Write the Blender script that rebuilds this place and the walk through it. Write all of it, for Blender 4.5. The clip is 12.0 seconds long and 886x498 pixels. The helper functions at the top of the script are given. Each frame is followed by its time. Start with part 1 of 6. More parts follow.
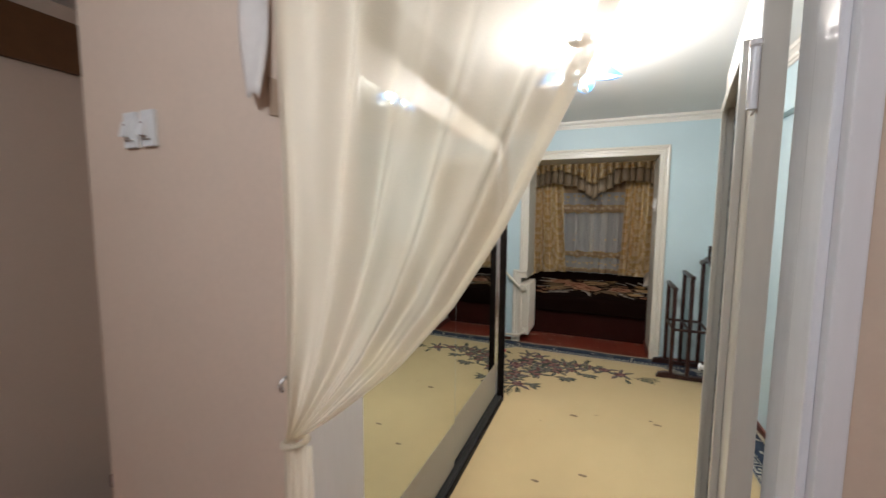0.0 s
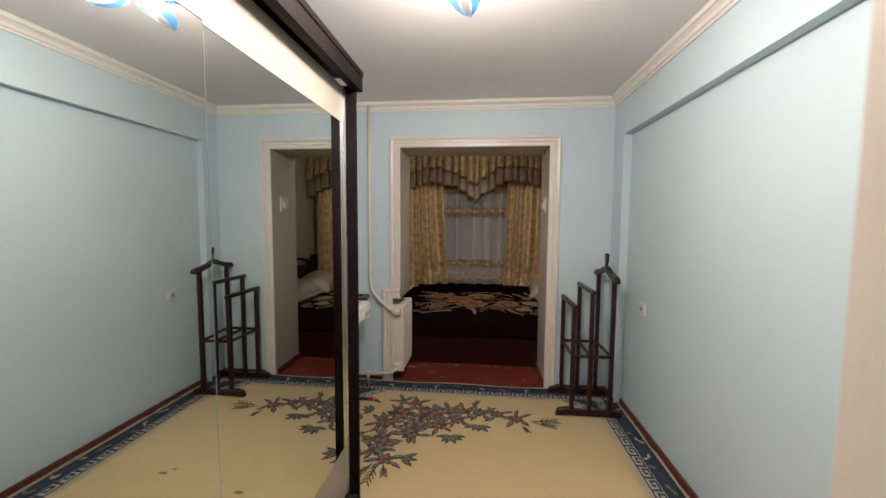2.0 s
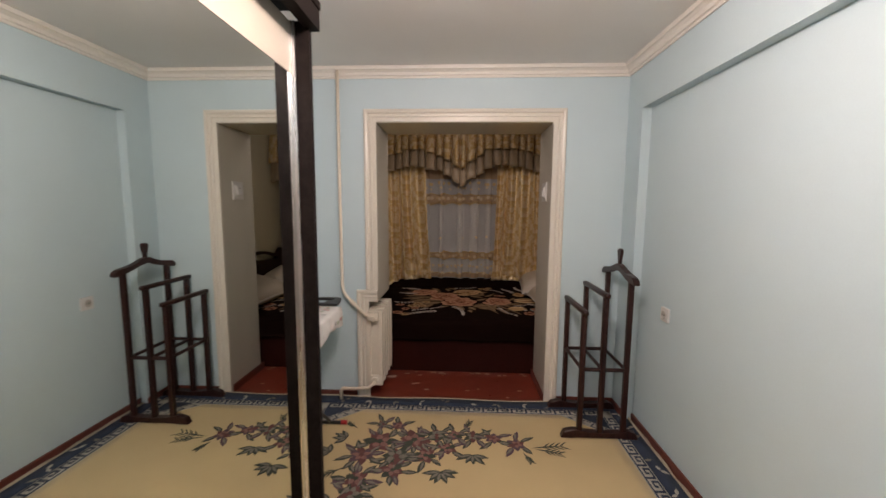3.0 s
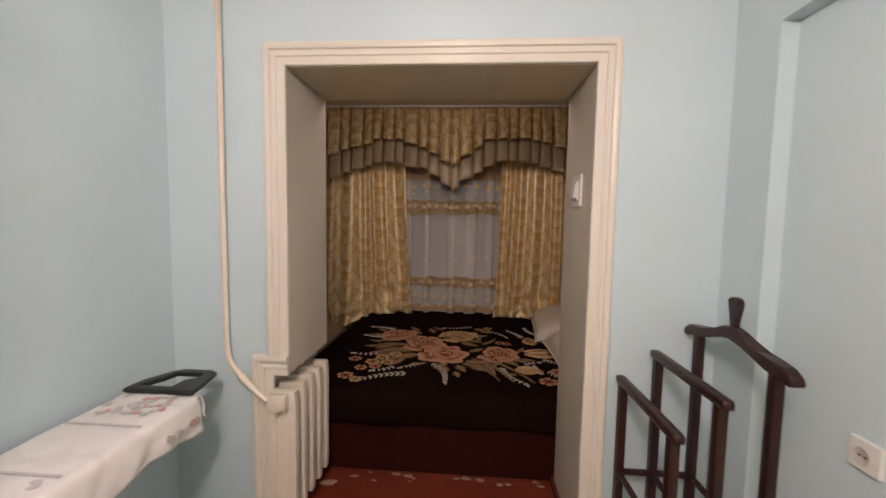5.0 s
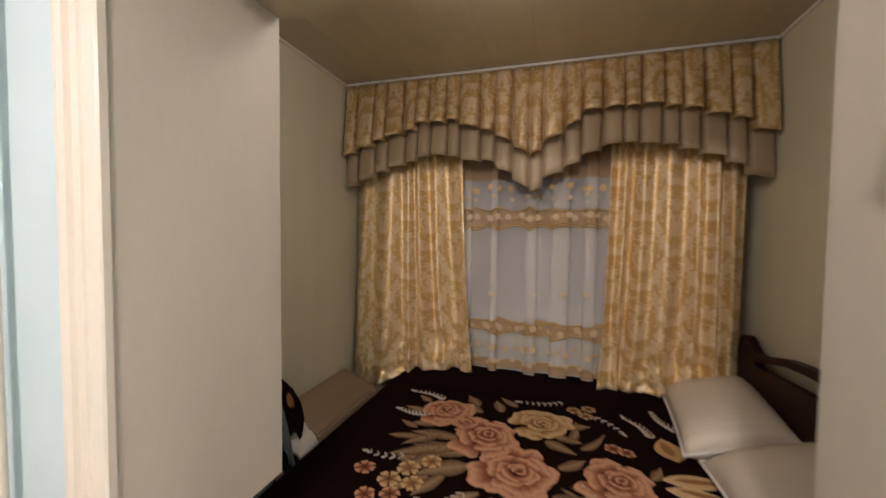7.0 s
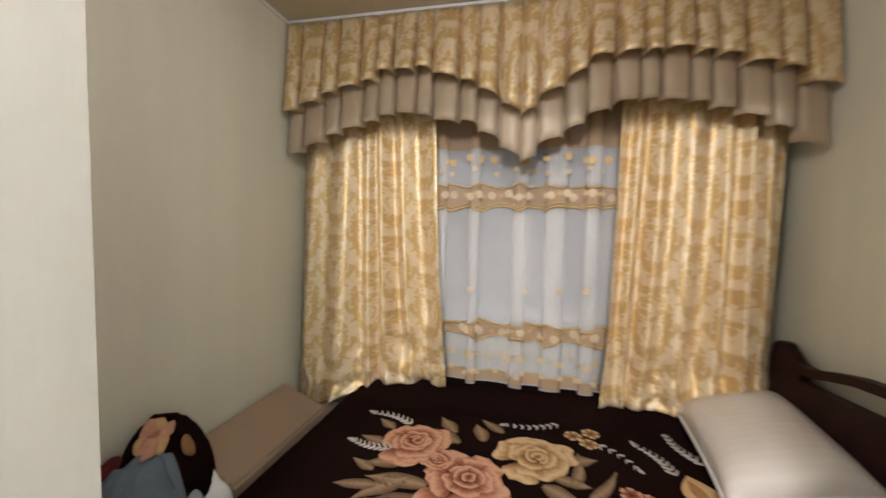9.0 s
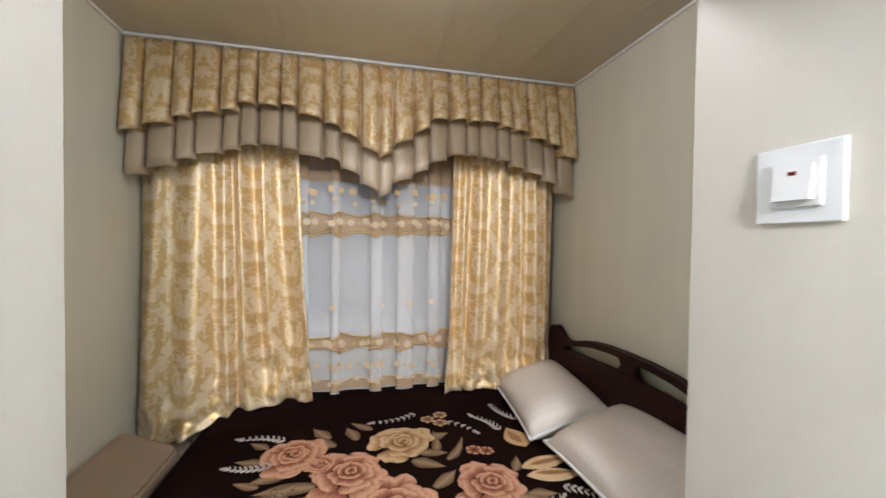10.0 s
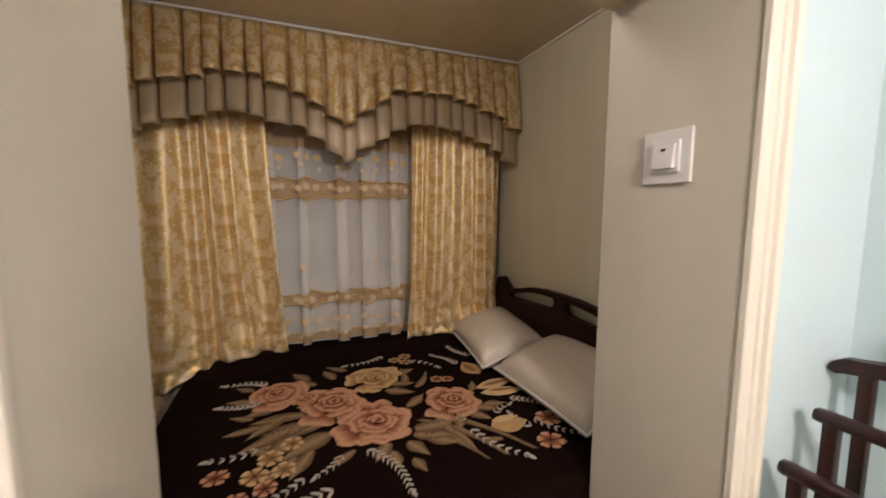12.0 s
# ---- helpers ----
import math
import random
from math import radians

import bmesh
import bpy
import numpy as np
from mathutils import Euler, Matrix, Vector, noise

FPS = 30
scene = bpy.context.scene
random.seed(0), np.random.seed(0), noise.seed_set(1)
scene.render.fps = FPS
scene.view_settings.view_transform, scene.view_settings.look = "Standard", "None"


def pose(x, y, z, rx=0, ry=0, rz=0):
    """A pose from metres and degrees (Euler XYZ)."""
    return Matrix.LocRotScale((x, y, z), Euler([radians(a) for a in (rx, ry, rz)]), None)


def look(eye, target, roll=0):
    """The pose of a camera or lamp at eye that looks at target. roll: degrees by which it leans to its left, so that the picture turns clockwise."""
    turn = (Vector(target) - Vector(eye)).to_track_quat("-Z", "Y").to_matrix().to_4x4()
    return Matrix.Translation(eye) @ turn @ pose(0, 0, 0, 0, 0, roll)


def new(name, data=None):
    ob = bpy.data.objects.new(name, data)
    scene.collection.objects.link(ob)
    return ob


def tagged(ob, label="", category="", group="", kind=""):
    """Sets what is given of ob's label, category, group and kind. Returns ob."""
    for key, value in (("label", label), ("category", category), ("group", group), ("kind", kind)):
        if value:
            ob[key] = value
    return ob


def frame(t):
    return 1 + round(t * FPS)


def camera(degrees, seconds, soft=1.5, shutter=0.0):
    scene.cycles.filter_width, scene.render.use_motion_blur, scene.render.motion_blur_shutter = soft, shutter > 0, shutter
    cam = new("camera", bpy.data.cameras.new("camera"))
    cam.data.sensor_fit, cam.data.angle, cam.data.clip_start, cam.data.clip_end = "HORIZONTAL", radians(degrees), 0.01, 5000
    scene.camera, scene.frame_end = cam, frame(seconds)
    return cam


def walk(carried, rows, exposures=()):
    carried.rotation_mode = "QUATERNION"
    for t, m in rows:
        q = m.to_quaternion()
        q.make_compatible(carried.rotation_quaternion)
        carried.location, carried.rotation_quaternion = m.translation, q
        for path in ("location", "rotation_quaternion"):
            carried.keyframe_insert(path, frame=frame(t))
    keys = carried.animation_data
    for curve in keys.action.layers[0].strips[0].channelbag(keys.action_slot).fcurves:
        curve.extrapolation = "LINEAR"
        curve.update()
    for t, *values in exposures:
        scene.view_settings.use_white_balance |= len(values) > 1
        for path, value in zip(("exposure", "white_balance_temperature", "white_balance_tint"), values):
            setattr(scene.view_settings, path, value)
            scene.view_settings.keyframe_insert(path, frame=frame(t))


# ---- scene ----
cam = camera(98.4, 12.0, soft=1.5, shutter=0.35)
PATH = [
    (0, (0.35, 0.12, 1.511), (-0.422, 1.956, 1.328), 0.4),
    (0.5, (0.335, 0.367, 1.523), (-0.141, 2.3, 1.328), 0.2),
    (1, (0.29, 0.649, 1.497), (0.066, 2.626, 1.299), 0.4),
    (1.5, (0.262, 0.913, 1.484), (0.167, 2.898, 1.259), 0.4),
    (2, (0.278, 1.192, 1.483), (0.075, 3.176, 1.334), 0.4),
    (2.5, (0.231, 1.442, 1.488), (0.003, 3.416, 1.267), 0.4),
    (3, (0.183, 1.687, 1.503), (0.09, 3.673, 1.286), 0.4),
    (3.2, (0.203, 1.78, 1.503), (0.152, 3.766, 1.269), 0.3),
    (4.8, (0.319, 2.805, 1.477), (0.209, 4.796, 1.321), 1.1),
    (5, (0.345, 2.933, 1.478), (0.205, 4.923, 1.331), 1.0),
    (5.5, (0.397, 3.243, 1.489), (0.083, 5.214, 1.355), 0.8),
    (6, (0.38, 3.515, 1.491), (0.035, 5.481, 1.364), 0.8),
    (6.5, (0.347, 3.772, 1.493), (-0.047, 5.729, 1.37), 0.9),
    (7, (0.33, 4.059, 1.504), (-0.242, 5.974, 1.422), 0.6),
    (7.2, (0.318, 4.166, 1.52), (-0.344, 6.052, 1.47), 0.7),
    (8.8, (0.207, 4.594, 1.45), (-0.396, 6.498, 1.333), 1.3),
    (9, (0.212, 4.537, 1.447), (-0.22, 6.487, 1.327), 1.2),
    (9.5, (0.164, 4.349, 1.478), (0.23, 6.347, 1.437), 0.9),
    (10, (0.025, 4.222, 1.511), (0.486, 6.168, 1.47), 0.7),
    (10.5, (-0.141, 4.171, 1.501), (0.686, 5.985, 1.35), 0.4),
    (11, (-0.208, 4.073, 1.477), (0.456, 5.947, 1.259), 0.4),
    (11.5, (-0.218, 3.945, 1.463), (0.359, 5.837, 1.167), 0.4),
    (12, (-0.145, 3.988, 1.481), (0.59, 5.837, 1.272), 0.2),
]
EXPOSURE = [(0, 0.08, 6000, 3), (0.5, -0.15, 5900, 0), (1, -0.38, 5900, 0), (1.5, -0.10, 6400, 9), (2, -0.12, 6500, 12), (2.5, -0.12, 6700, 15), (3.2, -0.03, 6800, 17), (5, 0.32, 6900, 19), (5.5, 0.38, 6750, 18), (6, 0.54, 6600, 16),
            (6.5, 0.74, 6550, 15), (7.2, 1.10, 6650, 13), (8.8, 1.90, 5750, 6), (9.5, 2.08, 5400, 4), (10, 2.04, 5300, 4), (10.5, 1.74, 5300, 6), (11, 1.42, 5650, 9), (11.5, 1.18, 6200, 12), (12, 1.08, 6650, 12)]
walk(cam, [(t, look(eye, target, roll)) for t, eye, target, roll in PATH], EXPOSURE)

# ---- light: a lit chandelier in the room, an added bedroom fill, a lamp in the hall, night outside ----
world = bpy.data.worlds.new("night")
scene.world = world
world.use_nodes = True
world.node_tree.nodes["Background"].inputs["Color"].default_value = (0.02, 0.03, 0.06, 1)
world.node_tree.nodes["Background"].inputs["Strength"].default_value = 0.3


def point_lamp(name, place, watts, colour, radius):
    data = bpy.data.lights.new(name, "POINT")
    data.energy, data.color, data.shadow_soft_size = watts, colour, radius
    ob = new(name, data)
    ob.location = place
    return ob


LAMP_X, LAMP_Y = 0.18, 2.48
BULBS = [(LAMP_X - 0.12, LAMP_Y + 0.0, 2.30), (LAMP_X + 0.11, LAMP_Y + 0.02, 2.32), (LAMP_X, LAMP_Y - 0.11, 2.265), (LAMP_X + 0.02, LAMP_Y + 0.12, 2.30)]
WARM = (1.0, 0.87, 0.81)
for b in BULBS:
    point_lamp("bulb_light", b, 18.0, WARM, 0.03)
# added fill that brightens the bedroom; no source is known there
point_lamp("bedroom_fill_light", (0.15, 5.25, 2.40), 3.6, WARM, 0.11)
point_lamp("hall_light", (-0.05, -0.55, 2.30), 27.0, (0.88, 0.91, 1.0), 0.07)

# ---- materials ----
def nodes_of(name):
    m = bpy.data.materials.new(name)
    m.use_nodes = True
    nt = m.node_tree
    return m, nt, nt.nodes["Principled BSDF"]


def node(nt, kind, **values):
    n = nt.nodes.new(kind)
    for key, value in values.items():
        if key in n.inputs:
            n.inputs[key].default_value = value
    return n


def coords(nt, which="Object", scale=(1, 1, 1)):
    tc = nt.nodes.new("ShaderNodeTexCoord")
    mp = nt.nodes.new("ShaderNodeMapping")
    mp.inputs["Scale"].default_value = scale
    nt.links.new(tc.outputs[which], mp.inputs["Vector"])
    return mp.outputs["Vector"]


def ramp(nt, fac, a, b, lo=0.3, hi=0.7):
    r = nt.nodes.new("ShaderNodeValToRGB")
    r.color_ramp.elements[0].position, r.color_ramp.elements[0].color = lo, (*a, 1)
    r.color_ramp.elements[1].position, r.color_ramp.elements[1].color = hi, (*b, 1)
    nt.links.new(fac, r.inputs["Fac"])
    return r.outputs["Color"]


def mixed(nt, fac, a, b, mode="MIX"):
    m = nt.nodes.new("ShaderNodeMix")
    m.data_type, m.blend_type = "RGBA", mode
    for value, slot in ((fac, 0), (a, 6), (b, 7)):
        if hasattr(value, "links"):
            nt.links.new(value, m.inputs[slot])
        else:
            m.inputs[slot].default_value = value if slot == 0 else (*value, 1)
    return m.outputs[2]


def maths(nt, op, a, b=0.0, c=0.0):
    m = nt.nodes.new("ShaderNodeMath")
    m.operation = op
    for i, value in enumerate((a, b, c)):
        if hasattr(value, "links"):
            nt.links.new(value, m.inputs[i])
        else:
            m.inputs[i].default_value = value
    return m.outputs[0]


def surface(name, colour, vary=0.08, rough=0.5, metal=0.0, big=2.0, fine=60.0, bump=0.1, depth=0.002, stretch=(1, 1, 1), coat=0.0, sheen=0.0, spot=None, spec=0.5):
    """A surface with slow stains, fine grain, uneven gloss and relief."""
    m, nt, p = nodes_of(name)
    v = coords(nt, "Object", stretch)
    slow = node(nt, "ShaderNodeTexNoise", Scale=big, Detail=4.0, Roughness=0.6)
    grain = node(nt, "ShaderNodeTexNoise", Scale=fine, Detail=3.0, Roughness=0.6)
    for n in (slow, grain):
        nt.links.new(v, n.inputs["Vector"])
    dark = tuple(c * (1 - vary) for c in colour)
    light = tuple(min(1, c * (1 + vary)) for c in colour)
    c1 = ramp(nt, slow.outputs["Fac"], dark, light)
    c2 = mixed(nt, 0.35, c1, ramp(nt, grain.outputs["Fac"], dark, light))
    if spot:
        sp = node(nt, "ShaderNodeTexNoise", Scale=spot[1], Detail=5.0, Roughness=0.7)
        nt.links.new(v, sp.inputs["Vector"])
        c2 = mixed(nt, ramp(nt, sp.outputs["Fac"], (0, 0, 0), (1, 1, 1), spot[2], spot[2] + 0.08), c2, spot[0])
    nt.links.new(c2, p.inputs["Base Color"])
    r = nt.nodes.new("ShaderNodeMapRange")
    r.inputs[3].default_value, r.inputs[4].default_value = max(0.02, rough - 0.08), min(1, rough + 0.08)
    nt.links.new(slow.outputs["Fac"], r.inputs[0])
    nt.links.new(r.outputs[0], p.inputs["Roughness"])
    p.inputs["Metallic"].default_value = metal
    p.inputs["Specular IOR Level"].default_value = spec
    p.inputs["Coat Weight"].default_value = coat
    p.inputs["Coat Roughness"].default_value = 0.15
    p.inputs["Sheen Weight"].default_value = sheen
    if bump:
        bp = node(nt, "ShaderNodeBump", Strength=bump, Distance=depth)
        nt.links.new(grain.outputs["Fac"], bp.inputs["Height"])
        nt.links.new(bp.outputs["Normal"], p.inputs["Normal"])
    return m


def wood(name, dark, light, rough=0.3, stretch=(30, 30, 2.5), coat=0.2, spec=0.3):
    m, nt, p = nodes_of(name)
    v = coords(nt, "Object", stretch)
    g = node(nt, "ShaderNodeTexNoise", Scale=1.0, Detail=6.0, Roughness=0.65, Distortion=0.8)
    nt.links.new(v, g.inputs["Vector"])
    nt.links.new(ramp(nt, g.outputs["Fac"], dark, light, 0.35, 0.7), p.inputs["Base Color"])
    nt.links.new(maths(nt, "MULTIPLY_ADD", g.outputs["Fac"], 0.2, rough - 0.1), p.inputs["Roughness"])
    p.inputs["Coat Weight"].default_value = coat
    p.inputs["Specular IOR Level"].default_value = spec
    bp = node(nt, "ShaderNodeBump", Strength=0.12, Distance=0.001)
    nt.links.new(g.outputs["Fac"], bp.inputs["Height"])
    nt.links.new(bp.outputs["Normal"], p.inputs["Normal"])
    return m


def damask():
    """Gold satin with a woven, mirrored leaf pattern: medallions in an ogee lattice with a half drop."""
    m, nt, p = nodes_of("gold_damask")
    v = coords(nt, "UV")
    sep = nt.nodes.new("ShaderNodeSeparateXYZ")
    nt.links.new(v, sep.inputs[0])
    wide, tall = 0.21, 0.40
    column = maths(nt, "FLOOR", maths(nt, "DIVIDE", maths(nt, "ADD", sep.outputs[0], 20 * wide + wide / 2), wide))
    drop = maths(nt, "MULTIPLY", maths(nt, "MODULO", column, 2.0), tall / 2)
    along = maths(nt, "ADD", sep.outputs[1], drop)
    turn = maths(nt, "MULTIPLY", along, 2 * math.pi / tall)
    across = maths(nt, "PINGPONG", sep.outputs[0], wide / 2)
    centre = maths(nt, "PINGPONG", along, tall / 2)
    round_ = maths(nt, "SQRT", maths(nt, "ADD", maths(nt, "POWER", maths(nt, "DIVIDE", across, 0.062), 2.0), maths(nt, "POWER", maths(nt, "DIVIDE", centre, 0.117), 2.0)))
    lattice = maths(nt, "COSINE", maths(nt, "MULTIPLY", round_, 5.0))
    place = nt.nodes.new("ShaderNodeCombineXYZ")
    nt.links.new(across, place.inputs[0])
    nt.links.new(maths(nt, "MULTIPLY", maths(nt, "COSINE", turn), tall / 6.28), place.inputs[1])
    nt.links.new(maths(nt, "MULTIPLY", maths(nt, "SINE", turn), tall / 6.28), place.inputs[2])
    leafy = node(nt, "ShaderNodeTexNoise", Scale=21.0, Detail=3.0, Roughness=0.5, Distortion=1.6)
    nt.links.new(place.outputs[0], leafy.inputs["Vector"])
    field = maths(nt, "MULTIPLY_ADD", lattice, 0.12, leafy.outputs["Fac"])
    fac = ramp(nt, field, (0, 0, 0), (1, 1, 1), 0.45, 0.54)
    thread = node(nt, "ShaderNodeTexNoise", Scale=900.0, Detail=1.0)
    nt.links.new(v, thread.inputs["Vector"])
    ground = ramp(nt, thread.outputs["Fac"], (0.68, 0.54, 0.33), (0.76, 0.62, 0.40))
    motif = ramp(nt, thread.outputs["Fac"], (0.56, 0.375, 0.15), (0.64, 0.45, 0.195))
    nt.links.new(mixed(nt, fac, ground, motif), p.inputs["Base Color"])
    nt.links.new(maths(nt, "MULTIPLY_ADD", fac, -0.03, 0.46), p.inputs["Roughness"])
    nt.links.new(maths(nt, "MULTIPLY_ADD", fac, 0.25, 0.25), p.inputs["Metallic"])
    nt.links.new(maths(nt, "MULTIPLY_ADD", fac, -0.3, 0.8), p.inputs["Specular IOR Level"])
    p.inputs["Sheen Weight"].default_value = 0.1
    bp = node(nt, "ShaderNodeBump", Strength=0.2, Distance=0.001)
    nt.links.new(fac, bp.inputs["Height"])
    nt.links.new(bp.outputs["Normal"], p.inputs["Normal"])
    return m


def printed_plush(name, base, mid, light, rim, streaks=(9, 0.8)):
    """Printed plush: the tone runs along each petal or leaf from its base to its rim, with fine drawn streaks."""
    m, nt, p = nodes_of(name)
    v = coords(nt, "UV")
    sep = nt.nodes.new("ShaderNodeSeparateXYZ")
    nt.links.new(v, sep.inputs[0])
    mp = nt.nodes.new("ShaderNodeMapping")
    mp.inputs["Scale"].default_value = (streaks[0], streaks[1], 1)
    nt.links.new(v, mp.inputs["Vector"])
    drawn = node(nt, "ShaderNodeTexNoise", Scale=1.0, Detail=3.0, Roughness=0.6)
    nt.links.new(mp.outputs[0], drawn.inputs["Vector"])
    pile = node(nt, "ShaderNodeTexNoise", Scale=350.0, Detail=2.0)
    nt.links.new(coords(nt, "Object"), pile.inputs["Vector"])
    tone = maths(nt, "ADD", sep.outputs[1], maths(nt, "MULTIPLY_ADD", drawn.outputs["Fac"], 0.6, -0.30))
    tone = maths(nt, "ADD", tone, maths(nt, "MULTIPLY_ADD", pile.outputs["Fac"], 0.3, -0.15))
    r = nt.nodes.new("ShaderNodeValToRGB")
    e = r.color_ramp.elements
    e[0].position, e[0].color = 0.02, (*base, 1)
    e[1].position, e[1].color = 0.42, (*mid, 1)
    for at, c in ((0.82, light), (1.08 / 1.1, rim)):
        k = e.new(at)
        k.color = (*c, 1)
    nt.links.new(tone, r.inputs["Fac"])
    nt.links.new(r.outputs["Color"], p.inputs["Base Color"])
    p.inputs["Roughness"].default_value = 0.95
    p.inputs["Specular IOR Level"].default_value = 0.15
    bp = node(nt, "ShaderNodeBump", Strength=0.4, Distance=0.002)
    nt.links.new(pile.outputs["Fac"], bp.inputs["Height"])
    nt.links.new(bp.outputs["Normal"], p.inputs["Normal"])
    return m


def striped_satin():
    """Ivory satin with tone-on-tone woven stripes and soft creases."""
    m, nt, p = nodes_of("striped_ivory_satin")
    v = coords(nt, "Object")
    sep = nt.nodes.new("ShaderNodeSeparateXYZ")
    nt.links.new(v, sep.inputs[0])
    crease = node(nt, "ShaderNodeTexNoise", Scale=7.0, Detail=4.0, Distortion=0.6)
    nt.links.new(v, crease.inputs["Vector"])
    stripe = ramp(nt, maths(nt, "SINE", maths(nt, "MULTIPLY", sep.outputs[1], 170.0)), (0, 0, 0), (1, 1, 1), 0.0, 0.25)
    nt.links.new(mixed(nt, stripe, (0.635, 0.57, 0.485), (0.65, 0.585, 0.50)), p.inputs["Base Color"])
    nt.links.new(maths(nt, "MULTIPLY_ADD", stripe, -0.10, 0.58), p.inputs["Roughness"])
    bp = node(nt, "ShaderNodeBump", Strength=0.35, Distance=0.012)
    nt.links.new(crease.outputs["Fac"], bp.inputs["Height"])
    nt.links.new(bp.outputs["Normal"], p.inputs["Normal"])
    return m


def sheer(name, colour, opacity, glow=0.5):
    """Thin woven tulle: part of the light passes straight, part is scattered through."""
    m, nt, p = nodes_of(name)
    out = nt.nodes["Material Output"]
    weave = node(nt, "ShaderNodeTexNoise", Scale=800.0, Detail=1.0)
    nt.links.new(coords(nt, "UV", (1, 0.25, 1)), weave.inputs["Vector"])
    diff = nt.nodes.new("ShaderNodeBsdfDiffuse")
    trans = nt.nodes.new("ShaderNodeBsdfTranslucent")
    clear = nt.nodes.new("ShaderNodeBsdfTransparent")
    for s in (diff, trans):
        s.inputs["Color"].default_value = (*colour, 1)
    cloth = nt.nodes.new("ShaderNodeMixShader")
    cloth.inputs[0].default_value = glow
    nt.links.new(diff.outputs[0], cloth.inputs[1])
    nt.links.new(trans.outputs[0], cloth.inputs[2])
    both = nt.nodes.new("ShaderNodeMixShader")
    nt.links.new(maths(nt, "MULTIPLY_ADD", weave.outputs["Fac"], 0.16, opacity - 0.08), both.inputs[0])
    nt.links.new(clear.outputs[0], both.inputs[1])
    nt.links.new(cloth.outputs[0], both.inputs[2])
    nt.links.new(both.outputs[0], out.inputs["Surface"])
    nt.nodes.remove(p)
    return m


def emitter(name, colour, strength):
    m, nt, p = nodes_of(name)
    p.inputs["Base Color"].default_value = (*colour, 1)
    p.inputs["Emission Color"].default_value = (*colour, 1)
    p.inputs["Emission Strength"].default_value = strength
    return m


def floral_cotton():
    m, nt, p = nodes_of("white_cotton")
    v = coords(nt, "Object")
    weave = node(nt, "ShaderNodeTexNoise", Scale=300.0, Detail=2.0)
    crease = node(nt, "ShaderNodeTexNoise", Scale=9.0, Detail=4.0, Distortion=0.8)
    for n in (weave, crease):
        nt.links.new(v, n.inputs["Vector"])
    nt.links.new(ramp(nt, crease.outputs["Fac"], (0.68, 0.66, 0.64), (0.80, 0.78, 0.76)), p.inputs["Base Color"])
    p.inputs["Roughness"].default_value = 0.85
    bp = node(nt, "ShaderNodeBump", Strength=0.3, Distance=0.006)
    nt.links.new(crease.outputs["Fac"], bp.inputs["Height"])
    nt.links.new(bp.outputs["Normal"], p.inputs["Normal"])
    return m


BLUE = surface("blue_wall_paint", (0.53, 0.65, 0.69), 0.035, 0.55, fine=140, bump=0.12, depth=0.001)
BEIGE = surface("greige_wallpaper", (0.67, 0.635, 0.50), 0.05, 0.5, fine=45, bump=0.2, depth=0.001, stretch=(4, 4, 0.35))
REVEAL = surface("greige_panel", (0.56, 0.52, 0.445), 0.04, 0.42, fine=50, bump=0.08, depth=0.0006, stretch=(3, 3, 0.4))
PINK = surface("pink_wallpaper", (0.64, 0.505, 0.395), 0.06, 0.6, big=1.6, fine=70, bump=0.35, depth=0.002)
WHITE_CEIL = surface("white_ceiling_paint", (0.78, 0.76, 0.73), 0.03, 0.6, fine=90, bump=0.05)
GLOSS_CEIL = surface("glossy_beige_ceiling_panels", (0.50, 0.44, 0.32), 0.05, 0.22, big=1.2, fine=6, bump=0.05, stretch=(5, 0.6, 1))
CREAM = surface("cream_gloss_paint", (0.69, 0.645, 0.565), 0.012, 0.30, fine=14, bump=0.0)
CORNICE = surface("cream_cornice_plastic", (0.75, 0.71, 0.65), 0.04, 0.5)
DOORWHITE = surface("white_door_paint", (0.78, 0.76, 0.77), 0.05, 0.25, fine=22, bump=0.25, depth=0.0015, stretch=(3, 3, 0.5))
DOORCREAM = surface("yellowed_door_paint", (0.54, 0.495, 0.42), 0.06, 0.3, fine=24, bump=0.25, depth=0.0015, stretch=(3, 3, 0.5))
REDFLOOR = surface("red_floor_paint", (0.17, 0.030, 0.016), 0.22, 0.3, big=3, fine=26, bump=0.3, depth=0.002, spot=((0.34, 0.20, 0.13), 7.0, 0.70))
REDBASE = surface("red_brown_skirting_paint", (0.13, 0.032, 0.022), 0.2, 0.35, fine=30, bump=0.2)
DARKWOOD = wood("dark_mahogany", (0.014, 0.0045, 0.004), (0.042, 0.013, 0.010), 0.34, coat=0.1)
BEDWOOD = wood("bed_mahogany", (0.012, 0.0035, 0.0035), (0.030, 0.008, 0.007), 0.42, (2.5, 30, 30), 0.0, 0.12)
WENGE = wood("wenge_laminate", (0.005, 0.0032, 0.0028), (0.013, 0.009, 0.008), 0.55, (30, 2.0, 30), 0.0, 0.08)
BEDBOARD = surface("wine_red_board", (0.026, 0.0050, 0.0035), 0.15, 0.5, fine=25, bump=0.2, spec=0.12, spot=((0.12, 0.06, 0.045), 11.0, 0.76))
PANELWHITE = surface("ivory_laminate", (0.34, 0.305, 0.25), 0.03, 0.45, bump=0.04)
SILVER = surface("brushed_aluminium", (0.70, 0.70, 0.72), 0.05, 0.28, metal=1.0, stretch=(20, 20, 1))
CHROME = surface("chrome", (0.50, 0.49, 0.48), 0.02, 0.12, metal=1.0, bump=0)
MIRROR, _nt, _p = nodes_of("mirror_glass")
_p.inputs["Base Color"].default_value, _p.inputs["Metallic"].default_value, _p.inputs["Roughness"].default_value = (0.73, 0.77, 0.75, 1), 1.0, 0.01
